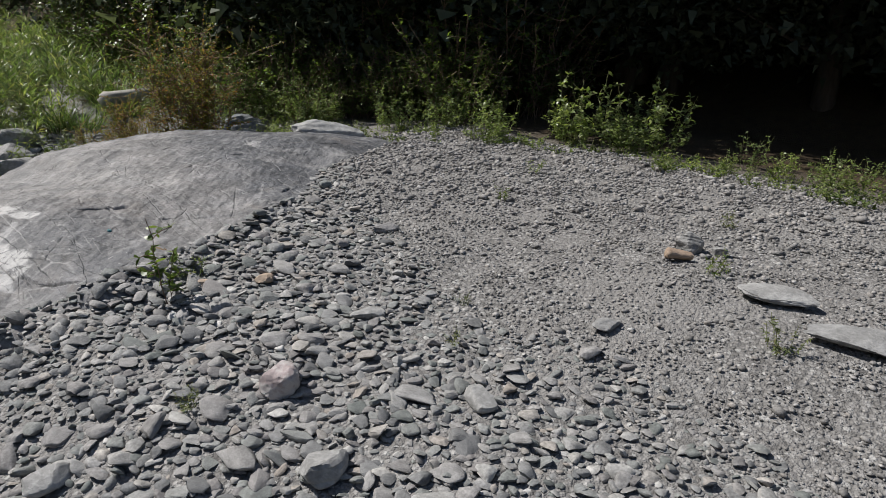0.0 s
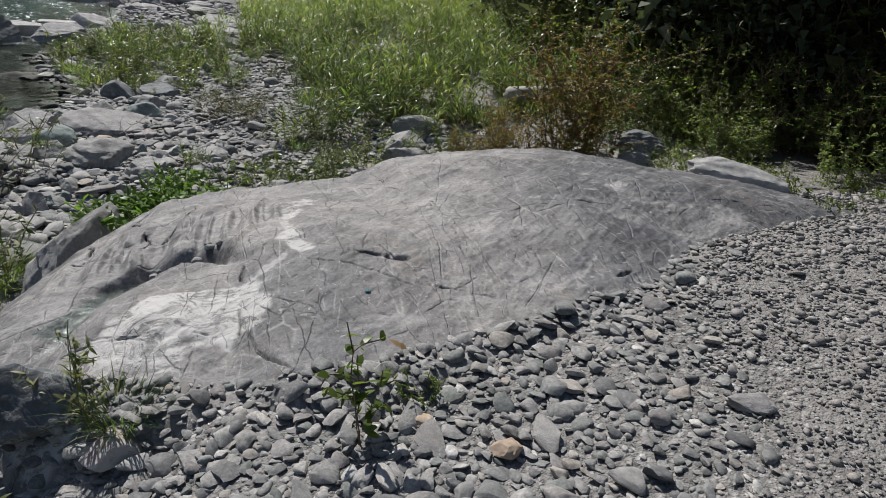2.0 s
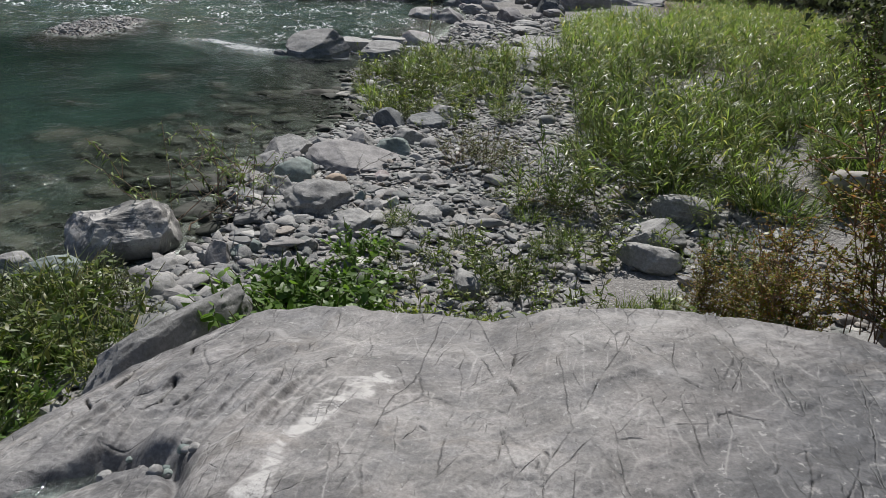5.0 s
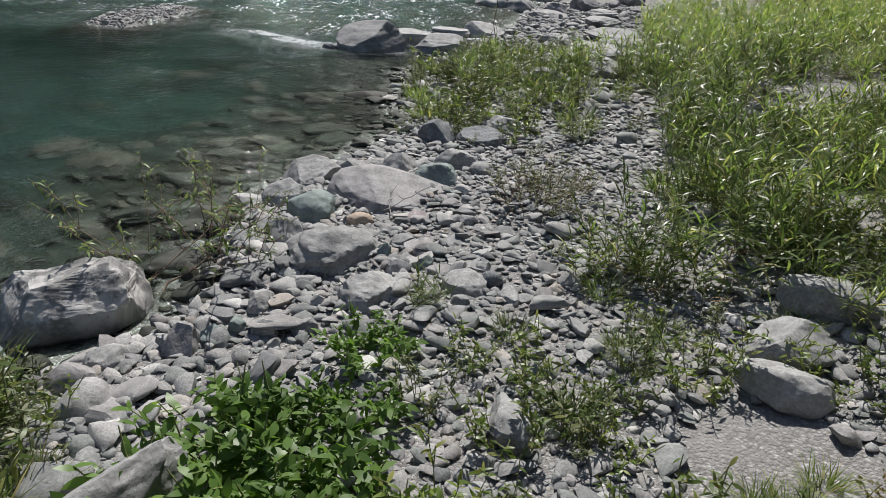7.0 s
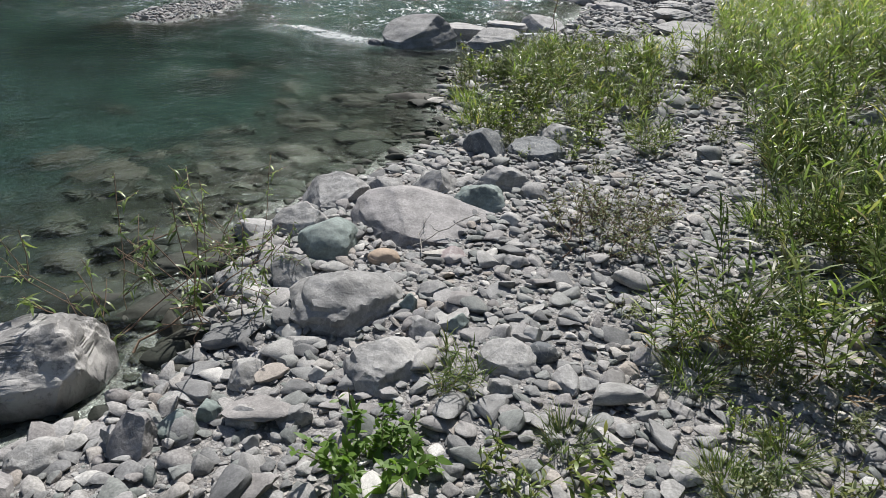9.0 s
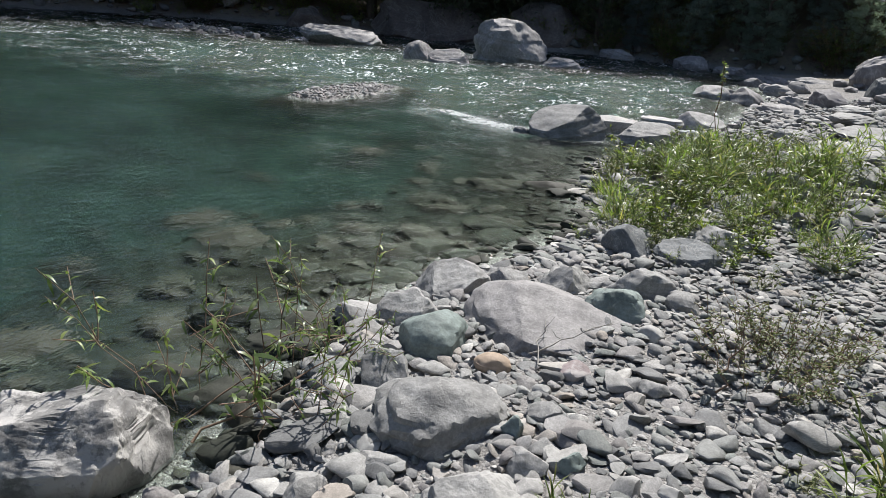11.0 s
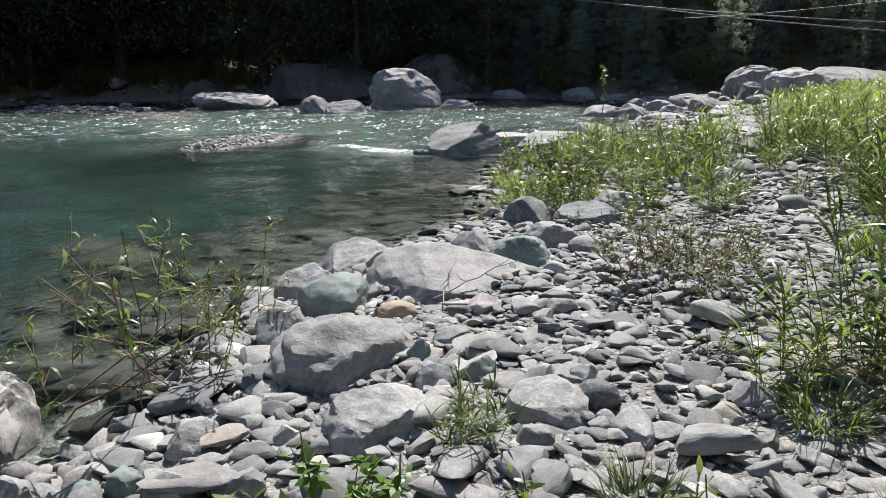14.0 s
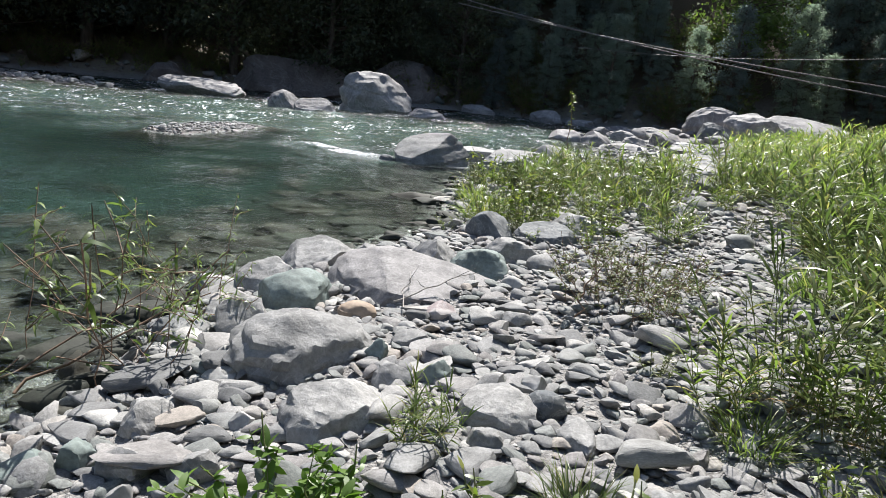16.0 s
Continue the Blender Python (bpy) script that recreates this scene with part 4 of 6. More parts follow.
def reed(seed, stems=22, height=0.75, spread_=0.24, leaf=0.28, width=0.021, material=None, dry=0.15):
    """A clump of upright leafy reeds: stems with long alternate leaves, and dead ones round the foot."""
    rng = np.random.default_rng(seed)
    top = thing("reed_clump", "clump of bright green leafy river reeds", "reed", "reeds on the bank")
    sa, sb, P, Hd, Pi, Ln = [], [], [], [], [], []
    for _ in range(stems):
        r, an = spread_ * np.sqrt(rng.uniform()), rng.uniform(0, 6.283)
        pts = stem_curve(rng, (r * math.cos(an), r * math.sin(an), -0.03), rng.uniform(0.05, 0.4), an + rng.normal(0, 0.5), height * rng.uniform(0.55, 1.1))
        sa.append(pts[:-1]); sb.append(pts[1:])
        n = rng.integers(10, 15)
        h0 = rng.uniform(0, 6.283)
        for j in range(n):
            s = (0.2 + 0.8 * j / (n - 1)) * (len(pts) - 1)
            i = min(int(s), len(pts) - 2)
            P.append(pts[i] + (pts[i + 1] - pts[i]) * (s - i))
            Hd.append(h0 + math.pi * (j % 2) + rng.normal(0, 0.5))
            Pi.append(rng.uniform(0.5, 1.25) * (0.75 + 0.42 * j / n))
            Ln.append(leaf * rng.uniform(0.7, 1.2) * (0.75 + 0.4 * math.sin(math.pi * j / n)))
    P, Hd, Pi, Ln = map(np.array, (P, Hd, Pi, Ln))
    part("stem", mesh_np("reed_stem", *sticks(np.concatenate(sa), np.concatenate(sb), 0.004, 0.003)), mat_stem, top)["kind"] = "stuff"
    part("leaf", mesh_np("reed_leaf", *leafs(rng, P, Hd, Pi, Ln, np.full(len(P), width), 0.45)), material or mat_reed, top)["kind"] = "stuff"
    k = int(stems * dry * 8)
    if k:
        an = rng.uniform(0, 6.283, k)
        rr = spread_ * 0.9 * np.sqrt(rng.uniform(0, 1, k))
        p = np.stack([rr * np.cos(an), rr * np.sin(an), np.full(k, 0.02)], -1)
        part("dead_leaf", mesh_np("reed_dead", *leafs(rng, p, an, rng.uniform(0.2, 1.3, k), rng.uniform(0.12, 0.3, k), np.full(k, 0.012), 0.7)), mat_litter, top, "dry straw-brown leaves at the foot")["kind"] = "stuff"
    return top


def grass(seed, blades=160, height=0.28, spread_=0.14, width=0.007, material=None, label="tuft of thin green grass"):
    rng = np.random.default_rng(seed)
    top = thing("grass_tuft", label, "grass", "grass tufts on the bank")
    an, r = rng.uniform(0, 6.283, blades), spread_ * np.sqrt(rng.uniform(0, 1, blades))
    p = np.stack([r * np.cos(an), r * np.sin(an), np.full(blades, -0.02)], -1)
    part("blade", mesh_np("grass_blade", *leafs(rng, p, an - math.pi / 2 + rng.normal(0, 0.7, blades), rng.uniform(0.8, 1.5, blades), height * rng.uniform(0.5, 1.15, blades), np.full(blades, width), 0.5)), material or mat_reed, top)["kind"] = "stuff"
    return top


def herb(seed, name, label, category, material, stems=14, height=0.4, spread_=0.15, leaf=0.045, wide=0.5, per=16, lean=0.5, twig=None, branch=3, group="", droop=0.25, r=0.003, low=0.15, seg=3):
    """A branching plant: woody or green stems, side twigs, and leaves along them."""
    rng = np.random.default_rng(seed)
    top = thing(name, label, category, group)
    sa, sb, P, Hd, Pi = [], [], [], [], []
    for _ in range(stems):
        rr, an = spread_ * np.sqrt(rng.uniform()), rng.uniform(0, 6.283)
        pts = stem_curve(rng, (rr * math.cos(an), rr * math.sin(an), -0.03), rng.uniform(0.05, lean), an + rng.normal(0, 0.6), height * rng.uniform(0.5, 1.1), 5, rng.uniform(-0.2, 0.6))
        pts[1:] += rng.normal(0, 0.015 * height, (len(pts) - 1, 3))
        runs = [pts]
        for _ in range(branch):
            i = rng.integers(1, len(pts) - 1)
            d = rng.normal(size=3) * [1, 1, 0.4] + [0, 0, 0.7]
            d *= height * rng.uniform(0.12, 0.32) / np.linalg.norm(d)
            runs.append(np.stack([pts[i], pts[i] + d * 0.5 + rng.normal(0, 0.01, 3), pts[i] + d]))
        for q, run in enumerate(runs):
            sa.append(run[:-1]); sb.append(run[1:])
            k = per if q == 0 else max(3, per // 2)
            s = np.sort(rng.uniform(low if q == 0 else 0.25, 1, k)) * (len(run) - 1)
            i = np.minimum(s.astype(int), len(run) - 2)
            P.append(run[i] + (run[i + 1] - run[i]) * (s - i)[:, None])
            Hd.append(rng.uniform(0, 6.283, k)); Pi.append(rng.normal(0.25, 0.45, k))
    P, Hd, Pi = np.concatenate(P), np.concatenate(Hd), np.concatenate(Pi)
    n = len(P)
    ln = leaf * rng.uniform(0.55, 1.25, n)
    part("stem", mesh_np(name + "_stem", *sticks(np.concatenate(sa), np.concatenate(sb), r, r * 0.7)), twig or mat_stem, top)["kind"] = "stuff"
    part("leaf", mesh_np(name + "_leaf", *leafs(rng, P, Hd, Pi, ln, ln * wide, droop, seg)), material, top)["kind"] = "stuff"
    return top


def tree(seed, height=13.0, crown=4.2, low=0.08, leaf=0.21, clumps=150, per=90, name="forest_tree", label="dark green broadleaf forest tree on the slope", material=None, group="forest"):
    """A tapered trunk with limbs, and a crown of many small leaf sprays in uneven clumps."""
    rng = np.random.default_rng(seed)
    top = thing(name, label, "tree", group)
    pts = np.stack([rng.normal(0, 0.12, 8).cumsum() * height / 13, rng.normal(0, 0.12, 8).cumsum() * height / 13, np.linspace(-0.6, height * 0.9, 8)], -1)
    rad = np.linspace(0.020 * height, 0.004 * height, 8)
    sets = [sticks(pts[:-1], pts[1:], rad[:-1], rad[1:], 8)]
    la, lb, cc = [], [], []
    for _ in range(clumps):
        s = rng.uniform(low, 1.0)
        hgt = height * s
        base = np.array([np.interp(hgt, pts[:, 2], pts[:, 0]), np.interp(hgt, pts[:, 2], pts[:, 1]), hgt * 0.93])
        reach = crown * (math.sin(math.pi * min(1, (s - low) / (1.06 - low) * 0.82 + 0.2)) ** 0.7) * rng.uniform(0.25, 1.05)
        an = rng.uniform(0, 6.283)
        tip = base + np.array([reach * math.cos(an), reach * math.sin(an), rng.normal(0.1, 0.12) * reach])
        cc.append(tip)
        if rng.uniform() < 0.45:
            la.append(base - [0, 0, 0.25 * reach]); lb.append(tip)
    if la:
        sets.append(sticks(np.array(la), np.array(lb), 0.005 * height, 0.0015 * height, 4))
    part("trunk", mesh_np(name + "_trunk", *merged(sets)), mat_bark, top)
    cc = np.array(cc)
    n = len(cc) * per
    p = np.repeat(cc, per, 0) + rng.normal(0, 1, (n, 3)) * np.array([0.62, 0.62, 0.36]) * crown * 0.21
    ln = leaf * rng.uniform(0.5, 1.3, n)
    part("crown", mesh_np(name + "_crown", *leafs(rng, p, rng.uniform(0, 6.283, n), rng.normal(-0.15, 0.55, n), ln, ln * 0.75, 0.35, 1)), material or mat_tree, top)["kind"] = "stuff"
    return top


def put(ob, x, y, s=1.0, turn=0.0, z=None, tilt=0.0):
    """A copy of a plant on the ground."""
    base = float(top_z(np.array([x]), np.array([y]))[0]) if z is None else z
    c = copy_thing(ob, pose(x, y, base, tilt, 0, turn))
    c.scale = (s, s, s)
    return c


def park(ob, x, y, s=1.0, turn=0.0, z=None):
    """The first of a kind goes to its own place too."""
    base = float(top_z(np.array([x]), np.array([y]))[0]) if z is None else z
    ob.matrix_world = pose(x, y, base, 0, 0, turn)
    ob.scale = (s, s, s)
    return ob


# ---- boulders and single stones ----
ROUND = dict(rough=0.10, freq=1.7, cuts=10, cut_at=0.70, strata=0.04)
BLOCK = dict(rough=0.07, cuts=8, cut_at=0.68, strata=0.05)


def stone(x, y, w, d, h, turn, material, seed, label, shape=ROUND, name="stone", tilt=0, **kw):
    """A stone by its half width, half depth and height over the ground, turned to face along the bank."""
    kw = {**shape, **kw}
    big = w > 0.15
    deep, d, h = (0.5, d * 1.3, h * 0.78) if big else (0.40, d * 1.1, h * 0.72)
    if big:
        x, y = x - 0.25 * d * math.sin(radians(turn)), y + 0.25 * d * math.cos(radians(turn))
    return boulder(name, x, y, w * 1.1, d * 1.1, (h + 0.02) / (2 - 2 * deep), turn, tilt, material, seed, label, "boulder" if name.endswith("boulder") else "stone", deep, 4 if w > 0.17 else 3, **kw)


boulder("boulder", -1.86, 1.80, 0.54, 0.42, 0.50, 38, 0, mat_boulder, 11, "large pale grey boulder with a whitish crust on the waterline", "boulder", 0.30, 5, rough=0.07, freq=2.4, cuts=6, cut_at=0.88, boxy=1.0, strata=0.02,
        planes=((-0.22, 0.05, 1, 0.66), (0.05, -0.62, 0.8, 0.66), (0.1, -1, 0.15, 0.76), (0.05, -0.8, -0.65, 0.66), (0.95, -0.15, 0.3, 0.86), (0.8, -0.6, -0.1, 0.82), (0.7, -0.1, 0.75, 0.88), (-0.8, -0.2, 0.55, 0.76)))
stone(-0.36, 3.26, 0.39, 0.31, 0.33, 34, mat_stone, 12, "grey layered boulder among river cobbles", name="boulder", rough=0.10, freq=1.8, cuts=10, cut_at=0.74, strata=0.09, planes=((0.1, -0.65, 0.75, 0.84),))
stone(0.24, 2.74, 0.27, 0.20, 0.23, 30, mat_stone, 13, "smooth grey boulder beside a green plant", name="boulder", cuts=4, planes=((-0.1, -0.35, 1, 0.66),))
stone(0.93, 2.98, 0.19, 0.115, 0.17, 13, mat_stone, 14, "grey angular boulder among cobbles", BLOCK, "boulder", planes=((-0.3, -0.2, 1, 0.66),))
stone(-0.47, 4.92, 0.64, 0.42, 0.31, 22, mat_slab, 15, "broad flat grey slab with a crack", name="flat_boulder", rough=0.06, freq=1.8, cuts=6, cut_at=0.82, strata=0.03, boxy=0.3, planes=((0.12, -0.42, 0.9, 0.66), (0.62, -0.35, 0.7, 0.70), (-0.7, -0.4, 0.6, 0.72)))
stone(-1.05, 4.17, 0.285, 0.23, 0.30, 35, mat_green, 16, "rounded dark green-grey boulder", name="boulder", rough=0.06, cuts=6, cut_at=0.78, planes=((0.9, -0.35, 0.1, 0.76),))
stone(-1.58, 5.26, 0.34, 0.26, 0.36, 33, mat_stone, 17, "angular grey boulder at the water's edge", name="boulder", cuts=3, cut_at=0.85, planes=((-0.25, -0.35, 0.9, 0.64), (0.75, -0.62, -0.1, 0.62), (-0.85, -0.2, 0.5, 0.7)))
stone(-1.20, 5.66, 0.22, 0.19, 0.22, 28, mat_stone, 18, "rounded grey boulder among stones", name="boulder")
stone(-0.72, 5.92, 0.24, 0.19, 0.29, 22, mat_stone, 19, "pointed grey boulder among stones", name="boulder", cuts=3, planes=((-0.6, -0.5, 0.65, 0.62), (0.75, -0.25, 0.6, 0.62)))
stone(-0.13, 5.52, 0.24, 0.20, 0.28, 18, mat_green, 20, "green-grey boulder leaning on other stones", name="boulder", cuts=3, planes=((0.2, -0.8, 0.5, 0.7),))
stone(-0.12, 6.20, 0.29, 0.20, 0.27, 16, mat_stone, 21, "long grey boulder among cobbles", name="boulder")
stone(0.30, 6.05, 0.17, 0.13, 0.16, 10, mat_stone, 221, "rounded grey stone beside boulders")
stone(-0.97, 3.50, 0.20, 0.17, 0.30, 40, mat_stone, 28, "tilted grey slab leaning on a boulder", cuts=3, planes=((-0.2, -0.62, 0.75, 0.45), (0.9, 0, 0.3, 0.75)))
stone(-1.50, 4.50, 0.25, 0.18, 0.26, 38, mat_stone, 22, "grey stone at the waterline", cuts=4, planes=((-0.3, -0.4, 0.85, 0.62),))
stone(-1.85, 4.27, 0.22, 0.18, 0.22, 42, mat_stone, 29, "pale stone standing in the shallows", BLOCK)
stone(-1.30, 3.72, 0.18, 0.14, 0.15, 30, mat_stone, 27, "tilted grey stone among boulders", BLOCK)
stone(-1.42, 3.40, 0.17, 0.14, 0.13, 0, mat_dark, 30, "dark wet stone at the waterline", BLOCK)
stone(-0.495, 4.125, 0.125, 0.09, 0.10, 26, mat_orange, 23, "smooth orange-tan oval stone", rough=0.03, cuts=2, cut_at=0.9)
stone(0.04, 4.32, 0.10, 0.08, 0.13, 21, mat_pink, 24, "brownish broken stone among cobbles", BLOCK)
stone(-0.045, 4.0, 0.066, 0.048, 0.055, 24, mat_pale, 25, "small white stone among cobbles", rough=0.03)
stone(0.29, 5.24, 0.11, 0.085, 0.12, 14, mat_pale, 26, "rounded pale stone among cobbles", rough=0.04)
stone(-0.62, 2.92, 0.106, 0.075, 0.08, 42, mat_pale, 32, "flat pale oval stone", rough=0.03)
stone(-0.80, 3.15, 0.072, 0.06, 0.105, 41, mat_pale, 31, "small pale stone among cobbles")
stone(-0.45, 2.79, 0.16, 0.085, 0.085, 41, mat_stone, 231, "long flat grey stone before a boulder")
stone(-0.62, 2.40, 0.125, 0.10, 0.15, 49, mat_stone, 33, "rounded grey stone among cobbles")
stone(0.25, 3.20, 0.14, 0.10, 0.12, 25, mat_stone, 136, "smooth grey stone among cobbles")
stone(0.455, 3.33, 0.078, 0.065, 0.125, 20, mat_green, 135, "green-grey rounded stone beside a boulder")
stone(0.03, 3.44, 0.075, 0.06, 0.15, 26, mat_green, 235, "green-grey upright cobble beside a boulder")
stone(0.13, 3.69, 0.118, 0.085, 0.13, 23, mat_stone, 236, "smooth light grey stone among cobbles")
stone(-0.19, 2.56, 0.06, 0.05, 0.09, 40, mat_pale, 237, "small pale cobble on the bank")
stone(1.09, 3.14, 0.095, 0.07, 0.125, 8, mat_dark, 133, "dark banded stone among cobbles", BLOCK)
stone(0.975, 3.32, 0.08, 0.066, 0.10, 10, mat_pale, 134, "pale rounded stone among cobbles")
stone(0.94, 2.70, 0.095, 0.07, 0.11, 14, mat_stone, 238, "grey rounded cobble on the bank")
stone(1.28, 2.94, 0.075, 0.13, 0.10, 20, mat_stone, 137, "long flat grey stone on cobbles")
stone(0.55, 4.40, 0.105, 0.075, 0.125, 13, mat_stone, 138, "grey stone beside a low shrub")
stone(-0.20, 1.88, 0.05, 0.04, 0.09, 52, mat_pale, 239, "small white upright cobble")
stone(-0.585, 1.99, 0.07, 0.06, 0.17, 56, mat_green, 240, "green-grey upright cobble near the boulder")
stone(-0.69, 1.84, 0.125, 0.09, 0.14, 60, mat_green, 241, "pale green cobble near the boulder")
stone(-0.34, 2.04, 0.12, 0.085, 0.15, 51, mat_stone, 242, "rounded grey cobble on the bank")
stone(-0.10, 2.14, 0.095, 0.08, 0.14, 45, mat_stone, 243, "rounded grey cobble on the bank")
stone(-0.76, 1.60, 0.155, 0.11, 0.25, 48, mat_slab, 36, "tilted mauve-grey stone beside the boulder", cuts=3, planes=((-0.4, -0.5, 0.75, 0.55), (0.8, -0.5, 0.2, 0.65)))
stone(-1.18, 1.37, 0.15, 0.10, 0.135, 45, mat_stone, 34, "smooth grey oval stone beside the boulder")
stone(-0.90, 0.82, 0.17, 0.14, 0.19, 40, mat_stone, 35, "grey angular stone beside the bedrock", cuts=4)
stone(-1.15, 1.05, 0.17, 0.12, 0.2, 60, mat_slab, 244, "mauve stone in the boulder's shade", BLOCK)
boulder("stone", -2.0, 0.93, 0.27, 0.20, 0.17, 42, 0, mat_green, 37, "pale green-grey stone in the shallows", "stone", 0.2, 4, z=-0.03, **ROUND)
boulder("stone", -2.43, 0.99, 0.24, 0.18, 0.13, 45, 0, mat_stone, 38, "grey stone in the shallows", "stone", 0.2, 4, z=-0.03, **ROUND)
boulder("bedrock_fin", -0.08, -0.30, 0.82, 0.22, 0.46, 80, 6, mat_stone, 39, "leaning grey fluted fin of bedrock beside the outcrop", "rock", 0.40, 5, rough=0.06, cuts=3, cut_at=0.86, strata=0.12, boxy=0.3, planes=((0.1, 0.5, 0.8, 0.62),))["kind"] = "structure"
stone(-0.70, 7.50, 0.28, 0.23, 0.33, 17, mat_dark, 40, "dark blue-grey angular boulder at the water's edge", BLOCK, "boulder")
stone(-0.08, 7.60, 0.36, 0.23, 0.29, 13, mat_dark, 41, "long dark grey boulder by reeds", name="boulder", cuts=4, planes=((-0.1, -0.3, 0.9, 0.7),))
stone(0.10, 8.30, 0.30, 0.2, 0.30, 10, mat_stone, 42, "pale grey boulder among reeds", name="boulder")
stone(-0.05, 10.4, 0.30, 0.22, 0.25, 10, mat_stone, 142, "pale grey boulder among reeds", name="boulder")
boulder("boulder", 0.15, 11.6, 0.55, 0.35, 0.25, 10, 0, mat_stone, 43, "grey boulder in bank grass", "boulder", 0.25, 4)
boulder("boulder", 3.22, 2.55, 0.34, 0.24, 0.18, 10, 4, mat_stone, 44, "grey stone behind the bedrock", "boulder", 0.25, 4, cuts=7)
boulder("boulder", 3.12, 2.12, 0.30, 0.2, 0.17, -15, 6, mat_stone, 45, "grey angular stone behind the bedrock", "boulder", 0.25, 4, cuts=8)
boulder("boulder", 3.55, 3.20, 0.34, 0.25, 0.18, 0, 0, mat_stone, 46, "grey block among weeds", "boulder", 0.25, 4, cuts=8)
boulder("boulder", 1.62, 1.32, 0.16, 0.26, 0.14, 25, 0, mat_stone, 47, "long grey stone at the foot of the bedrock", "boulder", 0.25, 4)
boulder("boulder", 5.05, -1.25, 0.46, 0.26, 0.20, -42, 0, mat_pale, 48, "pale weathered rock behind the outcrop", "boulder", 0.3, 4, cuts=7)
boulder("boulder", 4.95, 0.05, 0.28, 0.18, 0.17, 20, 8, mat_stone, 49, "grey rock behind the outcrop", "boulder", 0.2, 4, cuts=8)
boulder("boulder", 5.6, 0.9, 0.35, 0.25, 0.2, 0, 0, mat_dark, 50, "dark rock under bushes", "boulder", 0.3, 4)
boulder("boulder", 4.7, 0.55, 0.35, 0.22, 0.2, 0, 0, mat_stone, 51, "grey rock beside the golden bush", "boulder", 0.3, 4, cuts=8)
boulder("rock_fragment", 3.87, -5.72, 0.14, 0.10, 0.09, 10, 12, mat_stone, 52, "rough pale grey stone on gravel", "stone", 0.25, 4, cuts=9, cut_at=0.62)
boulder("rock_fragment", 3.92, -5.88, 0.07, 0.05, 0.045, 40, 12, mat_stone, 152, "small broken grey stone on gravel", "stone", 0.25, 3, cuts=9, cut_at=0.62)
boulder("flat_stone", 3.43, -6.33, 0.21, 0.12, 0.032, -70, 5, mat_stone, 53, "thin grey flat stone on gravel", "stone", -0.1, 4, cuts=8)
boulder("flat_stone", 3.18, -6.80, 0.30, 0.15, 0.034, -75, 4, mat_stone, 54, "long thin grey flat stone on gravel", "stone", 0.0, 4, cuts=8)
boulder("flat_stone", 2.62, -5.72, 0.085, 0.055, 0.03, -20, 0, mat_stone, 55, "small flat grey stone on gravel", "stone", 0.1, 3)
boulder("stone", 1.35, -4.78, 0.10, 0.085, 0.085, 20, 0, mat_pink, 56, "pinkish grey rounded stone among cobbles", "stone", 0.15, 4, cuts=6, strata=0.0)
boulder("stone", 1.97, -3.92, 0.065, 0.05, 0.035, 20, 0, mat_orange, 57, "orange-tan stone among cobbles", "stone", 0.1, 3)
boulder("stone", 1.73, -3.68, 0.045, 0.035, 0.025, 60, 0, mat_orange, 58, "small orange stone among cobbles", "stone", 0.1, 3)
boulder("flat_stone", 2.92, -4.0, 0.10, 0.06, 0.032, -20, 0, mat_slab, 59, "brownish flat stone between cobble and gravel", "stone", 0.1, 3)
boulder("flat_stone", 2.03, -4.67, 0.105, 0.07, 0.032, -20, 0, mat_stone, 60, "flat grey oval stone among cobbles", "stone", 0.1, 3, rough=0.04)
boulder("stone", 1.78, -5.08, 0.045, 0.03, 0.025, 30, 0, mat_pale, 61, "small white stone among cobbles", "stone", 0.05, 3, rough=0.04)
boulder("stone", 1.10, -5.30, 0.13, 0.085, 0.06, 10, 0, mat_stone, 161, "large flat grey cobble on the bank", "stone", 0.15, 3, rough=0.05)
boulder("stone", 0.55, -4.35, 0.12, 0.08, 0.055, -20, 0, mat_stone, 162, "flat grey cobble at the bank's foot", "stone", 0.15, 3, rough=0.05)
boulder("stone", 1.75, -5.55, 0.09, 0.075, 0.045, 70, 0, mat_stone, 163, "large grey cobble on the bank", "stone", 0.15, 3, rough=0.05)

# two dark stones added to stand in for the undercut's shade
boulder("stone", 0.28, -3.02, 0.26, 0.18, 0.17, 30, 8, mat_dark, 171, "dark stone added for the shaded hollow under the bedrock", "stone", 0.25, 4, cuts=8)
boulder("stone", -0.12, -2.78, 0.24, 0.2, 0.16, -20, 6, mat_dark, 172, "added dark stone filling the shaded undercut of the bedrock", "stone", 0.25, 4, cuts=8)
boulder("stone", 0.62, -3.3, 0.13, 0.1, 0.07, 10, 6, mat_pink, 173, "rusty pink stone beside the bedrock", "stone", 0.2, 3)

# pebbles caught in the hollow at the groove's head
r_ = np.random.default_rng(17)
for k in range(13):
    x, y, w = 0.84 + r_.normal(0, 0.09), -1.82 + r_.normal(0, 0.035), r_.uniform(0.018, 0.036)
    boulder("pebble", x, y, w, w * 0.8, w * 0.65, r_.uniform(0, 180), 0, mat_stone if k % 3 else mat_green, 280 + k % 5, "small grey pebble caught in a bedrock hollow", "pebble", 0.2, 2, "pebbles in the hollow", rough=0.05, cuts=3)

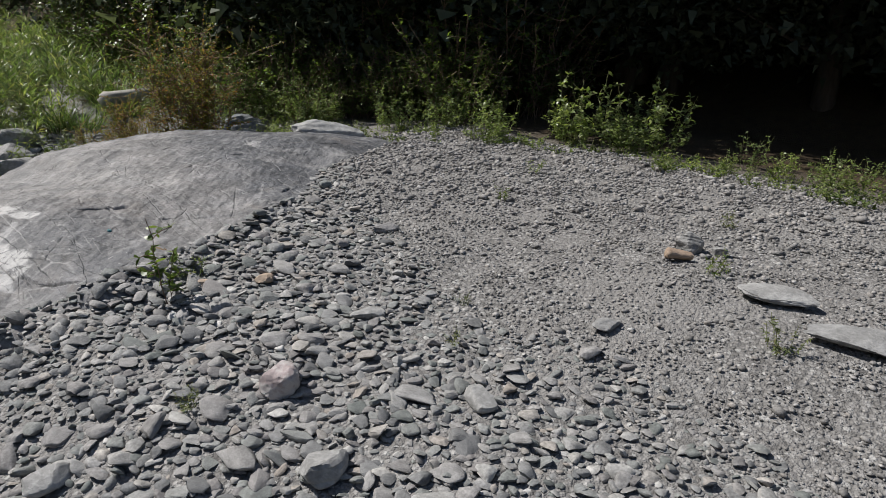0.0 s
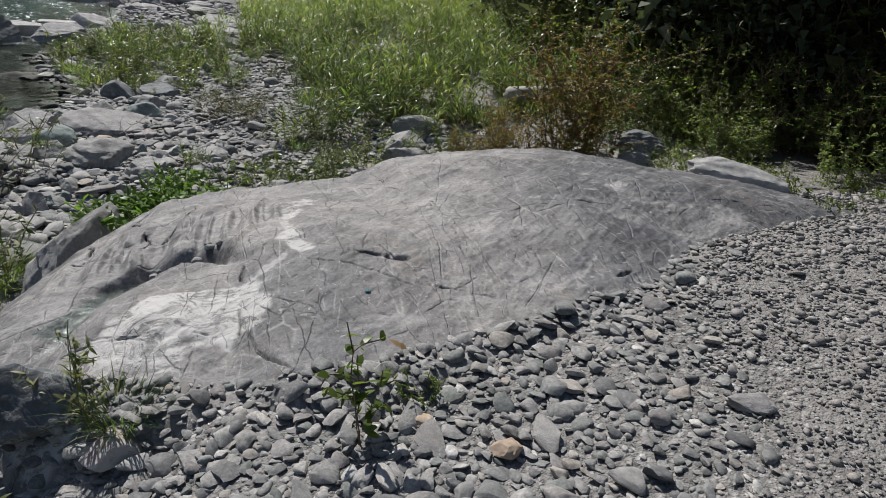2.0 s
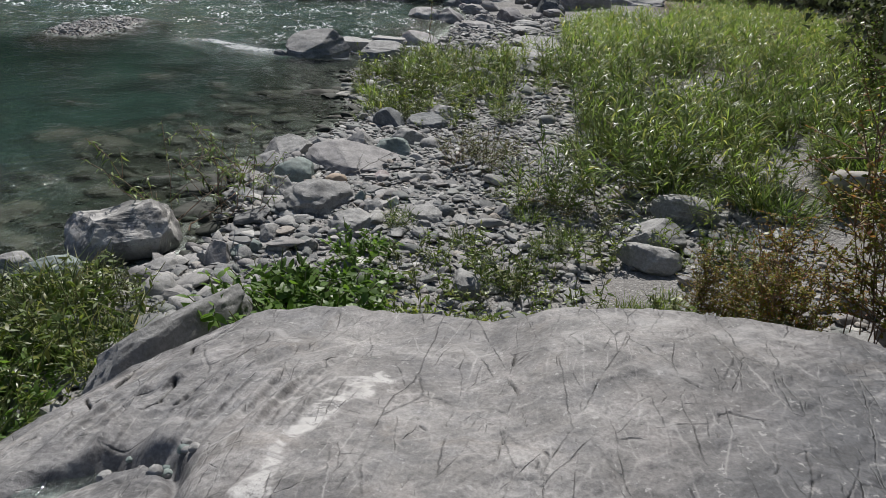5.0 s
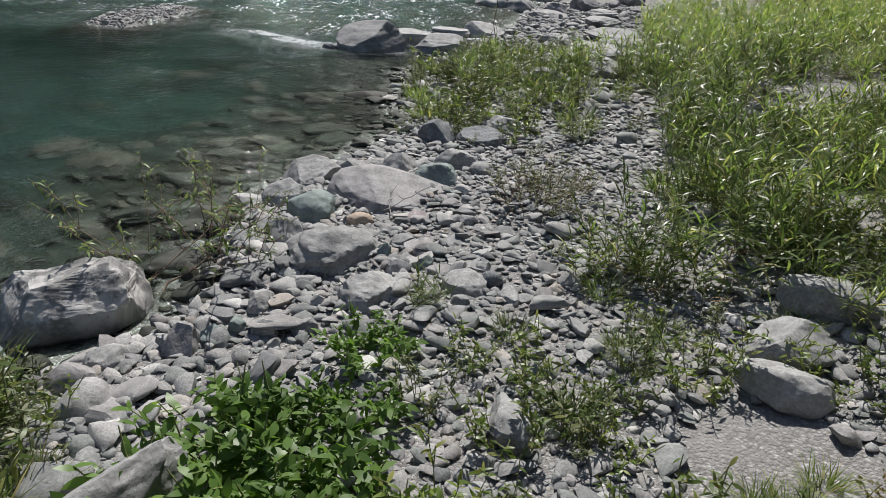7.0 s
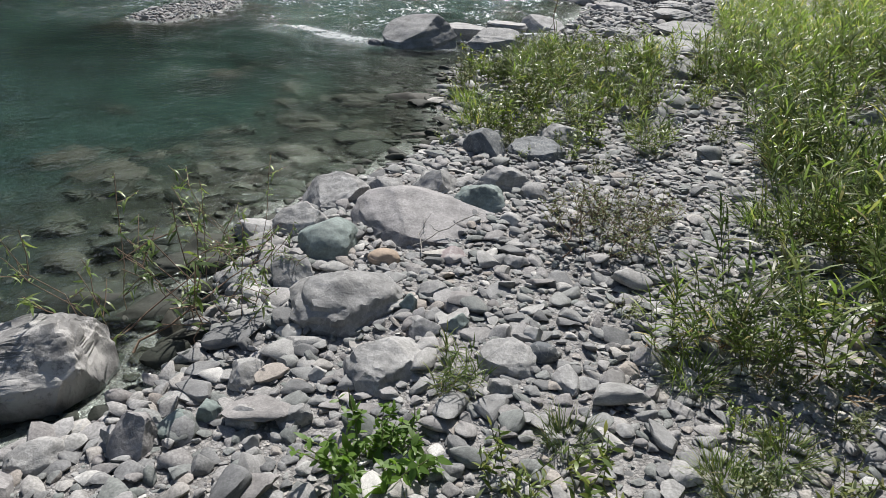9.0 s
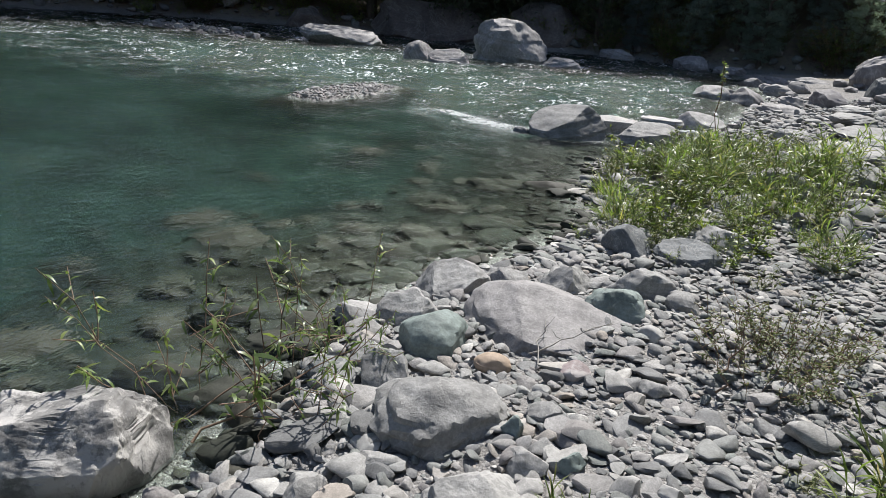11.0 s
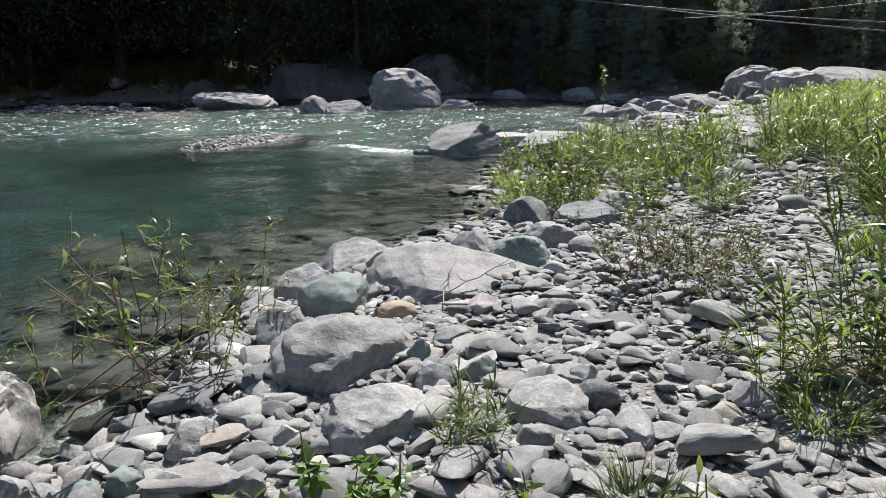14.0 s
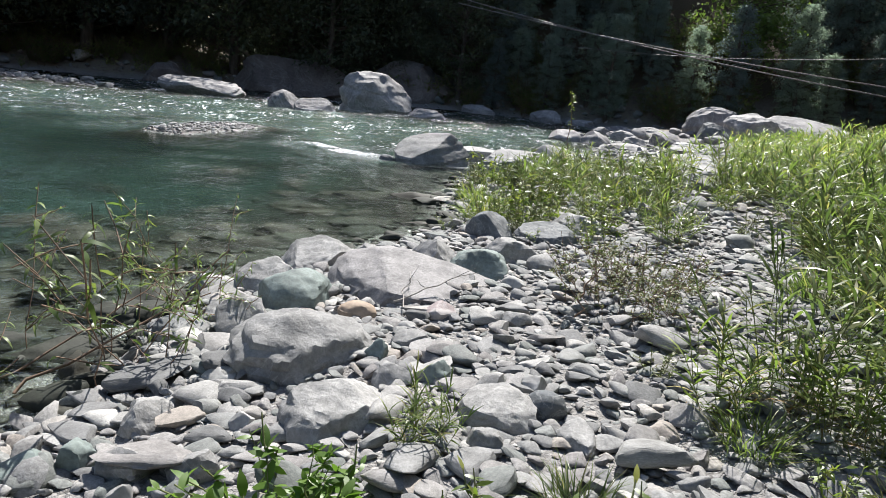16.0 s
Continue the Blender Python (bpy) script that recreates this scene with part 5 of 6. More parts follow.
# rocks standing in the river
for n_, (x, y, sx, sy, sz, a, ti, s, lab) in enumerate((
        (-4.8, 14.9, 0.88, 0.60, 0.62, 24, 0, 70, "pointed grey rock in the river"), (-4.35, 16.9, 0.58, 0.42, 0.44, 20, 0, 71, "flat-topped grey rock in the rapids"),
        (-3.25, 15.95, 0.72, 0.45, 0.44, 18, 0, 72, "rounded dark rock in the river"), (-3.05, 19.9, 0.65, 0.42, 0.40, 14, 0, 73, "pale rock in the rapids"),
        (-5.70, 14.35, 0.20, 0.15, 0.16, 0, 0, 74, "small dark rock in the river"), (-3.95, 19.3, 0.6, 0.4, 0.32, 17, 0, 75, "grey rock at the rapids' edge"))):
    facets = (((-0.35, -0.4, 0.85, 0.52), (0.7, -0.55, 0.45, 0.58), (0.2, -0.9, 0.3, 0.7)), ((0, -0.1, 1, 0.5), (0, -1, 0, 0.7)), ((-0.2, -0.3, 0.9, 0.62),), ((0.3, -0.3, 0.9, 0.6),), (), ((0, 0, 1, 0.5),))[n_]
    boulder("river_rock", x, y, sx, sy, sz, a, ti, mat_stone if n_ != 4 else mat_dark, s, lab, "rock", 0.3, 4, "rocks in the river", z=-0.10, cuts=3, cut_at=0.86, rough=0.06, boxy=0.3, planes=facets)
for x, y, sx, sy, sz, a, s, m_, lab in (
        (-26.3, 30.7, 2.25, 1.4, 0.95, 43, 80, mat_farrock, "flat-topped brown-grey rock in the river"), (-18.68, 28.3, 0.90, 0.65, 0.72, 36, 81, mat_farrock, "pointed dark grey rock in the rapids"),
        (-17.1, 28.4, 1.05, 0.6, 0.62, 34, 82, mat_farrock, "pale grey rock in the rapids"), (-17.4, 34.5, 2.15, 1.5, 1.65, 29, 83, mat_farrock, "large humped purple-grey rock in the rapids"),
        (-14.4, 35.2, 1.1, 0.7, 0.46, 25, 84, mat_farrock, "low grey rock beside a larger one"), (-31.0, 46.2, 4.6, 2.4, 2.1, 36, 85, mat_bankrock, "bare bedrock slope on the far bank"),
        (-38.2, 39.9, 1.8, 1.2, 1.2, 45, 86, mat_bankrock, "grey rock on the far bank"), (-23.2, 51.4, 3.4, 2.2, 2.6, 26, 87, mat_bankrock, "brown bedrock on the far bank"),
        (-17.0, 50.5, 1.3, 0.8, 0.7, 0, 88, mat_farrock, "grey rock on the far bank"), (-11.0, 48.5, 1.2, 0.8, 0.8, 14, 89, mat_farrock, "pale rock standing upstream"),
        (-8.4, 48.5, 1.1, 0.7, 0.5, 12, 90, mat_farrock, "low grey rock upstream"), (-4.7, 42.0, 0.8, 0.6, 0.5, 10, 91, mat_farrock, "rounded grey rock standing upstream"),
        (-3.1, 43.5, 1.1, 0.7, 0.55, 0, 92, mat_farrock, "grey rock at the river's bend"), (-0.9, 30.7, 0.9, 0.65, 0.45, 5, 93, mat_farrock, "rounded grey rock at the river's bend"),
        (0.64, 33.4, 0.8, 0.6, 1.0, 2, 94, mat_dark, "dark tilted rock slab upstream"), (2.4, 39.0, 1.45, 1.0, 1.3, -1, 95, mat_farrock, "split purple-grey rock slab upstream"), (0.4, 42.0, 1.6, 1.1, 1.4, 8, 195, mat_farrock, "purple-grey rock slab upstream"),
        (4.9, 42.0, 2.4, 1.2, 1.05, -4, 96, mat_farrock, "long pale rock slab upstream"), (4.2, 33.7, 1.1, 0.6, 0.42, -4, 196, mat_farrock, "layered pale rock slab upstream"), (1.9, 29.7, 1.0, 0.6, 0.45, 0, 97, mat_farrock, "low grey slab on the bank"),
        (-1.9, 26.5, 1.0, 0.7, 0.45, 0, 98, mat_farrock, "grey slab by the rapids"), (3.2, 30.8, 1.2, 0.7, 0.5, 0, 99, mat_farrock, "low pale slab on the bank"),
        (-51, 33.0, 1.4, 1.0, 0.9, 0, 100, mat_farrock, "dark rock under far bank trees"), (-55, 28.0, 2.0, 1.4, 1.1, 0, 101, mat_farrock, "dark rock under far bank trees")):
    boulder("river_rock", x, y, sx, sy, sz, a, 8, m_, s, lab, "rock", 0.3, 4, "rocks upstream", z=-0.15 if y > 28 and x < -1 else float(ground_z(x, y)) - 0.4, cuts=5, cut_at=0.76, rough=0.10, freq=1.6, boxy=0.35,
            planes={80: ((0, 0, 1, 0.55), (0, -0.8, -0.6, 0.5)), 85: ((0.1, -0.7, 0.7, 0.5),), 81: ((0.7, -0.3, 0.6, 0.5),), 82: ((-0.2, -0.4, 0.9, 0.5),), 96: ((0.1, -0.3, 0.95, 0.55),)}.get(s, ()))
r_ = np.random.default_rng(23)
for k in range(22):
    x, y, w = r_.uniform(-5.5, 1.2), r_.uniform(28.0, 45.0), r_.uniform(0.35, 0.85)
    boulder("river_rock", x, y, w, w * 0.7, w * r_.uniform(0.4, 0.7), r_.uniform(0, 180), 5, mat_farrock, 400 + k, "grey rock among the stones upstream", "rock", 0.3, 3, "rocks upstream", z=max(float(ground_z(x, y)), -0.1), cuts=7, cut_at=0.7, rough=0.1)
for k, (x, y, sx, sy) in enumerate(((1.0, 16.3, 1.1, 0.7), (1.35, 18.0, 0.8, 0.6), (0.75, 14.6, 0.7, 0.5), (0.9, 20.2, 1.0, 0.7), (1.2, 13.0, 0.5, 0.4), (0.4, 23.5, 1.2, 0.8), (-0.6, 19.0, 0.6, 0.4), (0.2, 26.5, 0.9, 0.7))):
    boulder("flat_boulder", x, y, sx, sy, 0.22, 20 * k, 3, mat_stone, 110 + k, "flat grey bedrock slab on the bank path", "rock", 0.25, 4, "slabs on the bank", cuts=8, cut_at=0.66)
# algae-dark rocks that just break the water beside the bank
for x, y, w, d, top, a, sd in ((-1.85, 2.95, 0.45, 0.26, 0.05, 40, 260), (-1.12, 2.45, 0.24, 0.17, 0.07, 50, 261), (-2.35, 2.85, 0.42, 0.26, 0.03, 35, 262), (-2.05, 3.62, 0.40, 0.24, 0.06, 30, 263), (-2.75, 3.9, 0.5, 0.28, 0.01, 45, 264), (-1.5, 3.15, 0.3, 0.2, 0.05, 20, 265), (-2.3, 5.4, 0.42, 0.26, 0.0, 20, 266), (-2.05, 6.4, 0.4, 0.24, 0.0, 10, 267)):
    boulder("wet_rock", x, y, w, d, 0.2, a, 0, mat_wet, sd, "dark olive wet rock at the waterline", "rock", 0.5, 4, "wet rocks", z=top - 0.2, rough=0.08, cuts=5, cut_at=0.8, boxy=0.3)
# stones under the clear shallows
r_ = np.random.default_rng(5)
for k in range(60):
    y = r_.uniform(1.6, 11.0)
    x = float(shore_x(y)) - r_.uniform(0.1, 1.0) * (1 + r_.uniform(0, 5))
    s = r_.uniform(0.16, 0.5)
    boulder("sunken_boulder", x, y, s, s * 0.75, s * 0.4, r_.uniform(0, 180), 5, mat_wet, 200 + k % 7, "algae-brown boulder under shallow water", "boulder", 0.5, 3, "sunken boulders")


# ---- loose cobbles and gravel ----
def cobbles():
    """Coarse stones of both banks; the nearest few hundred are objects of their own."""
    rng = np.random.default_rng(42)
    seeds = (301, 302, 303, 304, 305, 306, 307, 308)
    up = lambda x, y: (cobble_line(x, y) > 0) & (inside_rock(x, y, 0.1) < 0.3) & (ground_z(x, y) > -0.1)
    x, y = scatter(rng, (-1.6, 4.2, -9.0, -2.4), 0.054, up)
    size = 0.0275 * np.exp(rng.normal(0, 0.42, len(x))) * (0.8 + 0.35 * smooth01(0.0, 1.3, cobble_line(x, y)))
    p1 = lay(rng, x, y, size, sink=0.16, tilt=0.3, flat=(0.22, 0.42))
    x, y = scatter(rng, (-0.9, 4.2, -9.0, -2.4), 0.05, up)
    p1b = lay(rng, x, y, 0.021 * np.exp(rng.normal(0, 0.3, len(x))), sink=0.72)
    sandy = lambda x, y: ((x - 3.0) / 0.55) ** 2 + ((y - 1.45) / 0.5) ** 2 < 1 + 0.4 * fnoise(x * 4, y * 4, 19, 3)
    lowk = lambda x, y: ~sandy(x, y) & on_land(x, y, -0.02) & ((y > rock_far(x) + 0.25) | (x < -0.7)) & (inside_rock(x, y, 0.0) < 0.2) & (x - shore_x(y) < 6.5 - 0.1 * y)
    x, y = scatter(rng, (-3.2, 4.6, -2.6, 10.0), 0.095, lowk)
    size = 0.053 * np.exp(rng.normal(0, 0.42, len(x)))
    size *= 1.0 + 0.35 * smooth01(1.6, 0.0, x - shore_x(y))
    p2 = lay(rng, x, y, size, flat=(0.22, 0.44), tilt=0.28, sink=0.16)
    x, y = scatter(rng, (-3.2, 4.0, -2.0, 8.0), 0.062, lowk)
    p2b = lay(rng, x, y, 0.026 * np.exp(rng.normal(0, 0.3, len(x))), sink=0.72)
    x, y = scatter(rng, (-4.0, 6.0, 9.8, 34.0), 0.26, lambda x, y: on_land(x, y, -0.2) & (x - shore_x(y) < 7))
    p3 = lay(rng, x, y, 0.12 * np.exp(rng.normal(0, 0.35, len(x))))
    bar = lambda x, y: ground_z(x, y) > -0.06
    x, y = scatter(rng, (-18.0, -8.0, 10.0, 20.0), 0.14, bar)
    p4 = lay(rng, x, y, 0.062 * np.exp(rng.normal(0, 0.3, len(x))))
    x, y = scatter(rng, (-45.0, -20.0, 20.0, 32.0), 0.5, bar)
    p5 = lay(rng, x, y, 0.2 * np.exp(rng.normal(0, 0.3, len(x))))

    x, y = scatter(rng, (-60.0, 8.0, 18.0, 58.0), 0.75, lambda x, y: (far_x(y) - x > 0.1) & (ground_z(x, y) < 1.5) & (ground_z(x, y) > -0.1) & (rng.uniform(0, 1, len(x)) < 0.6))
    p7 = lay(rng, x, y, 0.24 * np.exp(rng.normal(0, 0.5, len(x))), flat=(0.4, 0.8))

    def joined(name, sets, levels, label, material=mat_cobble):
        shapes = [stones_mesh(rng, q, lv, seeds, rough=0.12, cuts=11, cut_at=0.58) for q, lv in zip(sets, levels)]
        me = mesh_np(name, *merged(shapes))
        me.set_sharp_from_angle(angle=radians(38))
        ob = part(name, me, material)
        tagged(ob, label, "stones", kind="stuff")

    def nearer(poses, near, count):
        order = np.argsort(np.hypot(poses[0][:, 0] - near[0], poses[0][:, 1] - near[1]))
        return tuple(q[order[:count]] for q in poses), tuple(q[order[count:]] for q in poses)

    def split(poses, near, count, parent):
        """The nearest ones to a place as parts, the rest given back."""
        pos, turn, sc = poses
        d = np.hypot(pos[:, 0] - near[0], pos[:, 1] - near[1]) - 1.5 * sc[:, 0] * 10
        order = np.argsort(d)
        for n, k in enumerate(order[:count]):
            me = COBBLES[n % len(COBBLES)]
            ob = new("cobble", me)
            ob.parent = parent
            m = Matrix(turn[k].tolist()).to_4x4() @ Matrix.Diagonal((*sc[k].tolist(), 1))
            ob.matrix_world = Matrix.Translation(pos[k].tolist()) @ m
        rest = order[count:]
        return pos[rest], turn[rest], sc[rest]

    upper = thing("upper_cobble_bank", "bank of loose grey rounded cobbles beside bedrock", "cobbles")
    lower = thing("lower_cobble_bank", "river bank of loose grey and greenish cobbles", "cobbles")
    p1 = split(p1, (1.5, -4.9), 300, upper)
    p2 = split(p2, (0.4, 3.0), 300, lower)
    joined("cobble_field_upper", [*nearer(p1, (1.6, -4.7), 700), p1b], (3, 2, 1), "loose grey rounded cobbles on the upper bank")
    joined("cobble_field_lower", [*nearer(p2, (0.6, 3.2), 800), p2b], (3, 2, 1), "loose grey and greenish cobbles on the lower bank")
    joined("cobble_field_far", [p3, p4, p5, p7], (2, 2, 2, 2), "far grey river stones and gravel bars")
    x, y = scatter(rng, (-9.0, 0.0, -3.0, 15.0), 0.2, lambda x, y: (x - shore_x(y) < 0.05) & (x - shore_x(y) > -6.0) & (rng.uniform(0, 1, len(x)) < np.exp(0.55 * (x - shore_x(y)))))
    p6 = lay(rng, x, y, 0.10 * np.exp(rng.normal(0, 0.4, len(x))), sink=0.35)
    joined("sunken_stones", [p6], (3,), "brown algae-covered stones under the shallows", mat_wet)
    x, y = scatter(rng, (1.6, 6.6, -8.2, -1.6), 0.027, lambda x, y: (cobble_line(x, y) < 0.25) & (inside_rock(x, y, 0.1) < 0.3) & (rng.uniform(0, 1, len(x)) < 0.75))
    g = lay(rng, x, y, 0.0088 * np.exp(rng.normal(0, 0.45, len(x))) * (1 + 0.5 * smooth01(3.2, 5.0, x + 0.5 * (y + 5.5))), sink=0.25, tilt=0.4)
    ob = part("gravel", mesh_np("gravel", *stones_mesh(rng, g, 1, seeds, rough=0.12, cuts=5, cut_at=0.65)), mat_pebble)
    tagged(ob, "fine angular grey gravel", "gravel", kind="stuff")


COBBLES = []
for s in (301, 302, 303, 304, 305, 306, 307, 308):
    me = mesh_np("cobble", *lump(3, s, rough=0.12, cuts=11, cut_at=0.58))
    me.set_sharp_from_angle(angle=radians(38))
    COBBLES.append(me)
mat_cobble_own = stone_material("cobble_own", GREYS, per="object", grain=7)
for me in COBBLES:
    me.materials.append(mat_cobble_own)


# ---- vegetation ----
rv = np.random.default_rng(9)
REEDS = [reed(900 + k, stems=9 + 4 * k, height=0.6 + 0.13 * k) for k in range(4)]
TUFTS = [grass(920 + k) for k in range(2)]
HERBS = [herb(930 + k, "weed", "low green weed among river stones", "weed", (mat_weed, mat_weedgrey, mat_weed)[k], 7, 0.38, 0.12, 0.055, 0.27, 10, 0.75, group="weeds on the bank") for k in range(3)]
first = set()


def plant(kind, x, y, s=1.0):
    """Sets one of a family of plants at a place."""
    ob = kind[int(rv.integers(0, len(kind)))]
    a = float(rv.uniform(0, 360))
    if ob not in first:
        first.add(ob)
        return park(ob, x, y, s, a)
    return put(ob, x, y, s, a)


def sow(kind, count, region, ok, s0, s1):
    x0, x1, y0, y1 = region
    done = 0
    for _ in range(40 * count):
        x, y = rv.uniform(x0, x1), rv.uniform(y0, y1)
        if done < count and ok(x, y):
            plant(kind, float(x), float(y), float(rv.uniform(s0, s1)))
            done += 1


def path_x(y):
    return float(np.interp(y, [3.5, 5.3, 8, 14, 18, 26], [1.6, 2.0, 1.7, 1.1, 1.2, 0.3]))


dry = lambda x, y: float(x - shore_x(y)) > 0.15
# reed beds right of the cobble path
plant(REEDS, 1.82, 3.55, 0.6); plant(REEDS, 2.1, 3.75, 0.85); plant(REEDS, 2.35, 3.5, 0.7)
sow(REEDS, 66, (2.2, 8.5, 3.2, 9.0), lambda x, y: x > path_x(y) + 0.4 and x > 2.5 + 0.3 * (y < 5) and y > 3.2 and not (4.3 < x < 6.2 and y < 4.0) and float(fnoise(x * 1.1, y * 1.1, 211, 3)) > -0.08, 0.6, 1.15)
patchy = lambda x, y, cut: float(fnoise(x * 0.9, y * 0.9, 211, 3)) > cut
sow(REEDS, 64, (1.5, 8.0, 9.0, 16.0), lambda x, y: x > path_x(y) + 0.4 and patchy(x, y, -0.1), 0.7, 1.15)


def reed_bed(count, region, ok, s0, s1):
    """The reeds farther up the bank, which no one could count, as one growth."""
    sets = []
    for ob in REEDS:
        me = [c.data for c in ob.children if c.name.startswith("leaf")][0]
        v = np.zeros(len(me.vertices) * 3, np.float32)
        me.vertices.foreach_get("co", v)
        f = np.zeros(len(me.polygons) * 4, np.int32)
        me.polygons.foreach_get("vertices", f)
        x0, x1, y0, y1 = region
        x, y = rv.uniform(x0, x1, count), rv.uniform(y0, y1, count)
        k = np.array([ok(a, b) for a, b in zip(x, y)])
        x, y = x[k], y[k]
        sc = rv.uniform(s0, s1, len(x))
        sets.append(spread(v.reshape(-1, 3).astype(float), f.reshape(-1, 4), np.stack([x, y, top_z(x, y)], -1), rot_z(rv.uniform(0, 6.283, len(x))), np.stack([sc, sc, sc], -1)))
    tagged(part("reed_bed", mesh_np("reed_bed", *merged(sets)), mat_reed), "thick growth of green reeds farther along the bank", "reeds", kind="stuff")


sow(HERBS, 34, (2.3, 6.5, 3.2, 9.5), lambda x, y: x > path_x(y) + 0.5, 0.8, 1.5)
sow(TUFTS, 14, (2.2, 6.0, 3.2, 9.5), lambda x, y: x > path_x(y) + 0.4, 1.2, 2.0)
reed_bed(70, (2.0, 13.0, 15.0, 38.0), lambda x, y: x > path_x(y) + 0.8 and not (y > 29 and x < 7), 0.85, 1.25)
# the tongue of grass between path and water
sow(REEDS, 13, (-1.8, 1.1, 8.6, 15.0), lambda x, y: dry(x, y) and x < path_x(y) - 0.2, 0.6, 1.15)
sow(REEDS, 16, (-0.2, 2.6, 8.0, 13.5), lambda x, y: abs(x - path_x(y)) > 0.22, 0.4, 0.85)
sow(HERBS, 26, (-2.2, 2.4, 7.8, 14.0), lambda x, y: dry(x, y) and abs(x - path_x(y)) > 0.15, 0.7, 1.4)
sow(HERBS, 60, (-2.6, 1.0, 8.0, 16.5), lambda x, y: dry(x, y) and x < path_x(y) - 0.3, 1.0, 1.9)
sow(TUFTS, 16, (-2.6, 0.8, 9.0, 16.0), lambda x, y: dry(x, y) and x < path_x(y) - 0.3, 0.9, 1.8)
# weeds on the stones behind the bedrock
sow(HERBS, 32, (0.9, 3.9, 0.1, 2.4), lambda x, y: y > float(rock_far(x)) + 0.5 and not (2.6 < x < 3.5 and 1.0 < y < 1.9), 0.7, 1.35)
sow(HERBS, 12, (1.4, 3.8, 2.0, 4.4), lambda x, y: True, 0.5, 1.0)
sow(TUFTS, 10, (1.4, 3.4, 0.3, 3.0), lambda x, y: y > float(rock_far(x)) + 0.6, 0.5, 0.9)
sow(HERBS, 34, (-2.6, -0.5, -2.2, 0.5), lambda x, y: float(ground_z(x, y)) > -0.2 and float(inside_rock(x, y, -0.1)) < 0.2, 0.9, 1.7)
sow(TUFTS, 14, (-2.4, -0.6, -2.2, 0.6), lambda x, y: float(ground_z(x, y)) > -0.2 and float(inside_rock(x, y, -0.1)) < 0.2, 0.9, 1.6)
sow(HERBS, 10, (-1.6, 0.8, 6.4, 8.4), dry, 0.5, 0.9)
sow(HERBS, 14, (-2.2, -1.0, -0.9, 0.8), lambda x, y: float(ground_z(x, y)) > -0.2, 0.9, 1.6)
sow(TUFTS, 9, (-2.2, -1.2, -0.6, 1.0), lambda x, y: float(ground_z(x, y)) > -0.25, 1.2, 1.9)
sow(TUFTS, 5, (1.0, 3.6, 1.0, 4.0), lambda x, y: x > 1.6, 0.6, 1.0)
sow(TUFTS, 14, (-2.7, 0.6, 9.0, 17.0), lambda x, y: dry(x, y) and x < path_x(y) - 0.3, 1.2, 2.2)
# edge of the forest
def edge_x(y):
    """Where the open gravel gives way to weeds."""
    return float(np.interp(y, [-8.5, -6, -5.5, -5, -4.3, -3.7, -3.1, -2.8, -2.3, -1.3, 0, 2], [6.4, 5.85, 5.75, 5.84, 6.06, 6.1, 5.8, 5.35, 5.15, 5.35, 5.3, 5.0]))


LOW = [herb(935 + k, "low_weed", "low leafy weed on the gravel's edge", "weed", (mat_nettle, mat_weed)[k], 9, 0.2, 0.16, 0.04, 0.5, 9, 0.8, branch=1, group="low weeds at the gravel's edge") for k in range(2)]
sow(LOW, 95, (5.0, 7.0, -8.3, 1.0), lambda x, y: 0 < x - edge_x(y) < 0.75, 0.45, 1.0)
sow(HERBS, 42, (5.2, 7.6, -8.3, 2.0), lambda x, y: 0.25 < x - edge_x(y) < 1.3, 0.3, 0.6)
NETTLE = [herb(940 + k, "leafy_weed", "leafy green weeds at the forest edge, leaf colour brightened as sunlit", "weed", mat_nettle, 11, 0.75, 0.3, 0.062, 0.5, 16, 0.4, group="weeds at the forest edge") for k in range(2)]
sow(NETTLE, 9, (5.8, 7.6, -4.3, -2.9), lambda x, y: 0.5 < x - edge_x(y) < 1.3, 0.6, 1.15)
sow(NETTLE, 10, (5.8, 7.6, -2.9, -0.8), lambda x, y: 0.7 < x - edge_x(y) < 1.9, 0.35, 0.7)
sow(NETTLE, 12, (5.6, 7.2, -0.8, 2.6), lambda x, y: True, 0.5, 0.9)
sow(NETTLE, 7, (6.0, 7.2, -7.0, -4.4), lambda x, y: x - edge_x(y) > 0.3, 0.3, 0.55)
DOCK = [herb(950 + k, "dock", "broad-leaved green plant beside the bedrock", "plant", mat_dock, 14, 0.30, 0.14, 0.062, 0.42, 15, 0.8, branch=1, group="broad-leaved plants") for k in range(2)]
for x, y, s in ((0.30, 0.55, 1.7), (0.45, 0.2, 1.8), (0.75, 0.35, 1.7), (0.35, -0.15, 1.8), (0.62, 0.75, 1.7), (0.95, 0.55, 1.4), (0.45, 1.05, 1.5), (0.2, 1.0, 1.3), (0.75, 1.25, 1.2), (0.55, 1.9, 1.25), (0.42, 2.1, 0.9), (0.15, 0.35, 1.3), (0.25, 0.1, 1.6), (1.25, 0.4, 0.8), (-0.95, -0.75, 1.2), (-0.75, -1.1, 1.0), (-1.2, -0.4, 1.1)):
    plant(DOCK, x, y, s)
plant(REEDS, 0.62, 2.72, 0.42); plant(REEDS, 0.72, 2.55, 0.36)
GREY = [herb(960, "low_shrub", "sparse grey-green twiggy low shrub on cobbles", "shrub", mat_weedgrey, 38, 0.5, 0.42, 0.036, 0.35, 18, 0.9, mat_twig, 4)]
plant(GREY, 1.12, 4.95, 0.95); put(GREY[0], 1.32, 5.45, 0.8, 80)
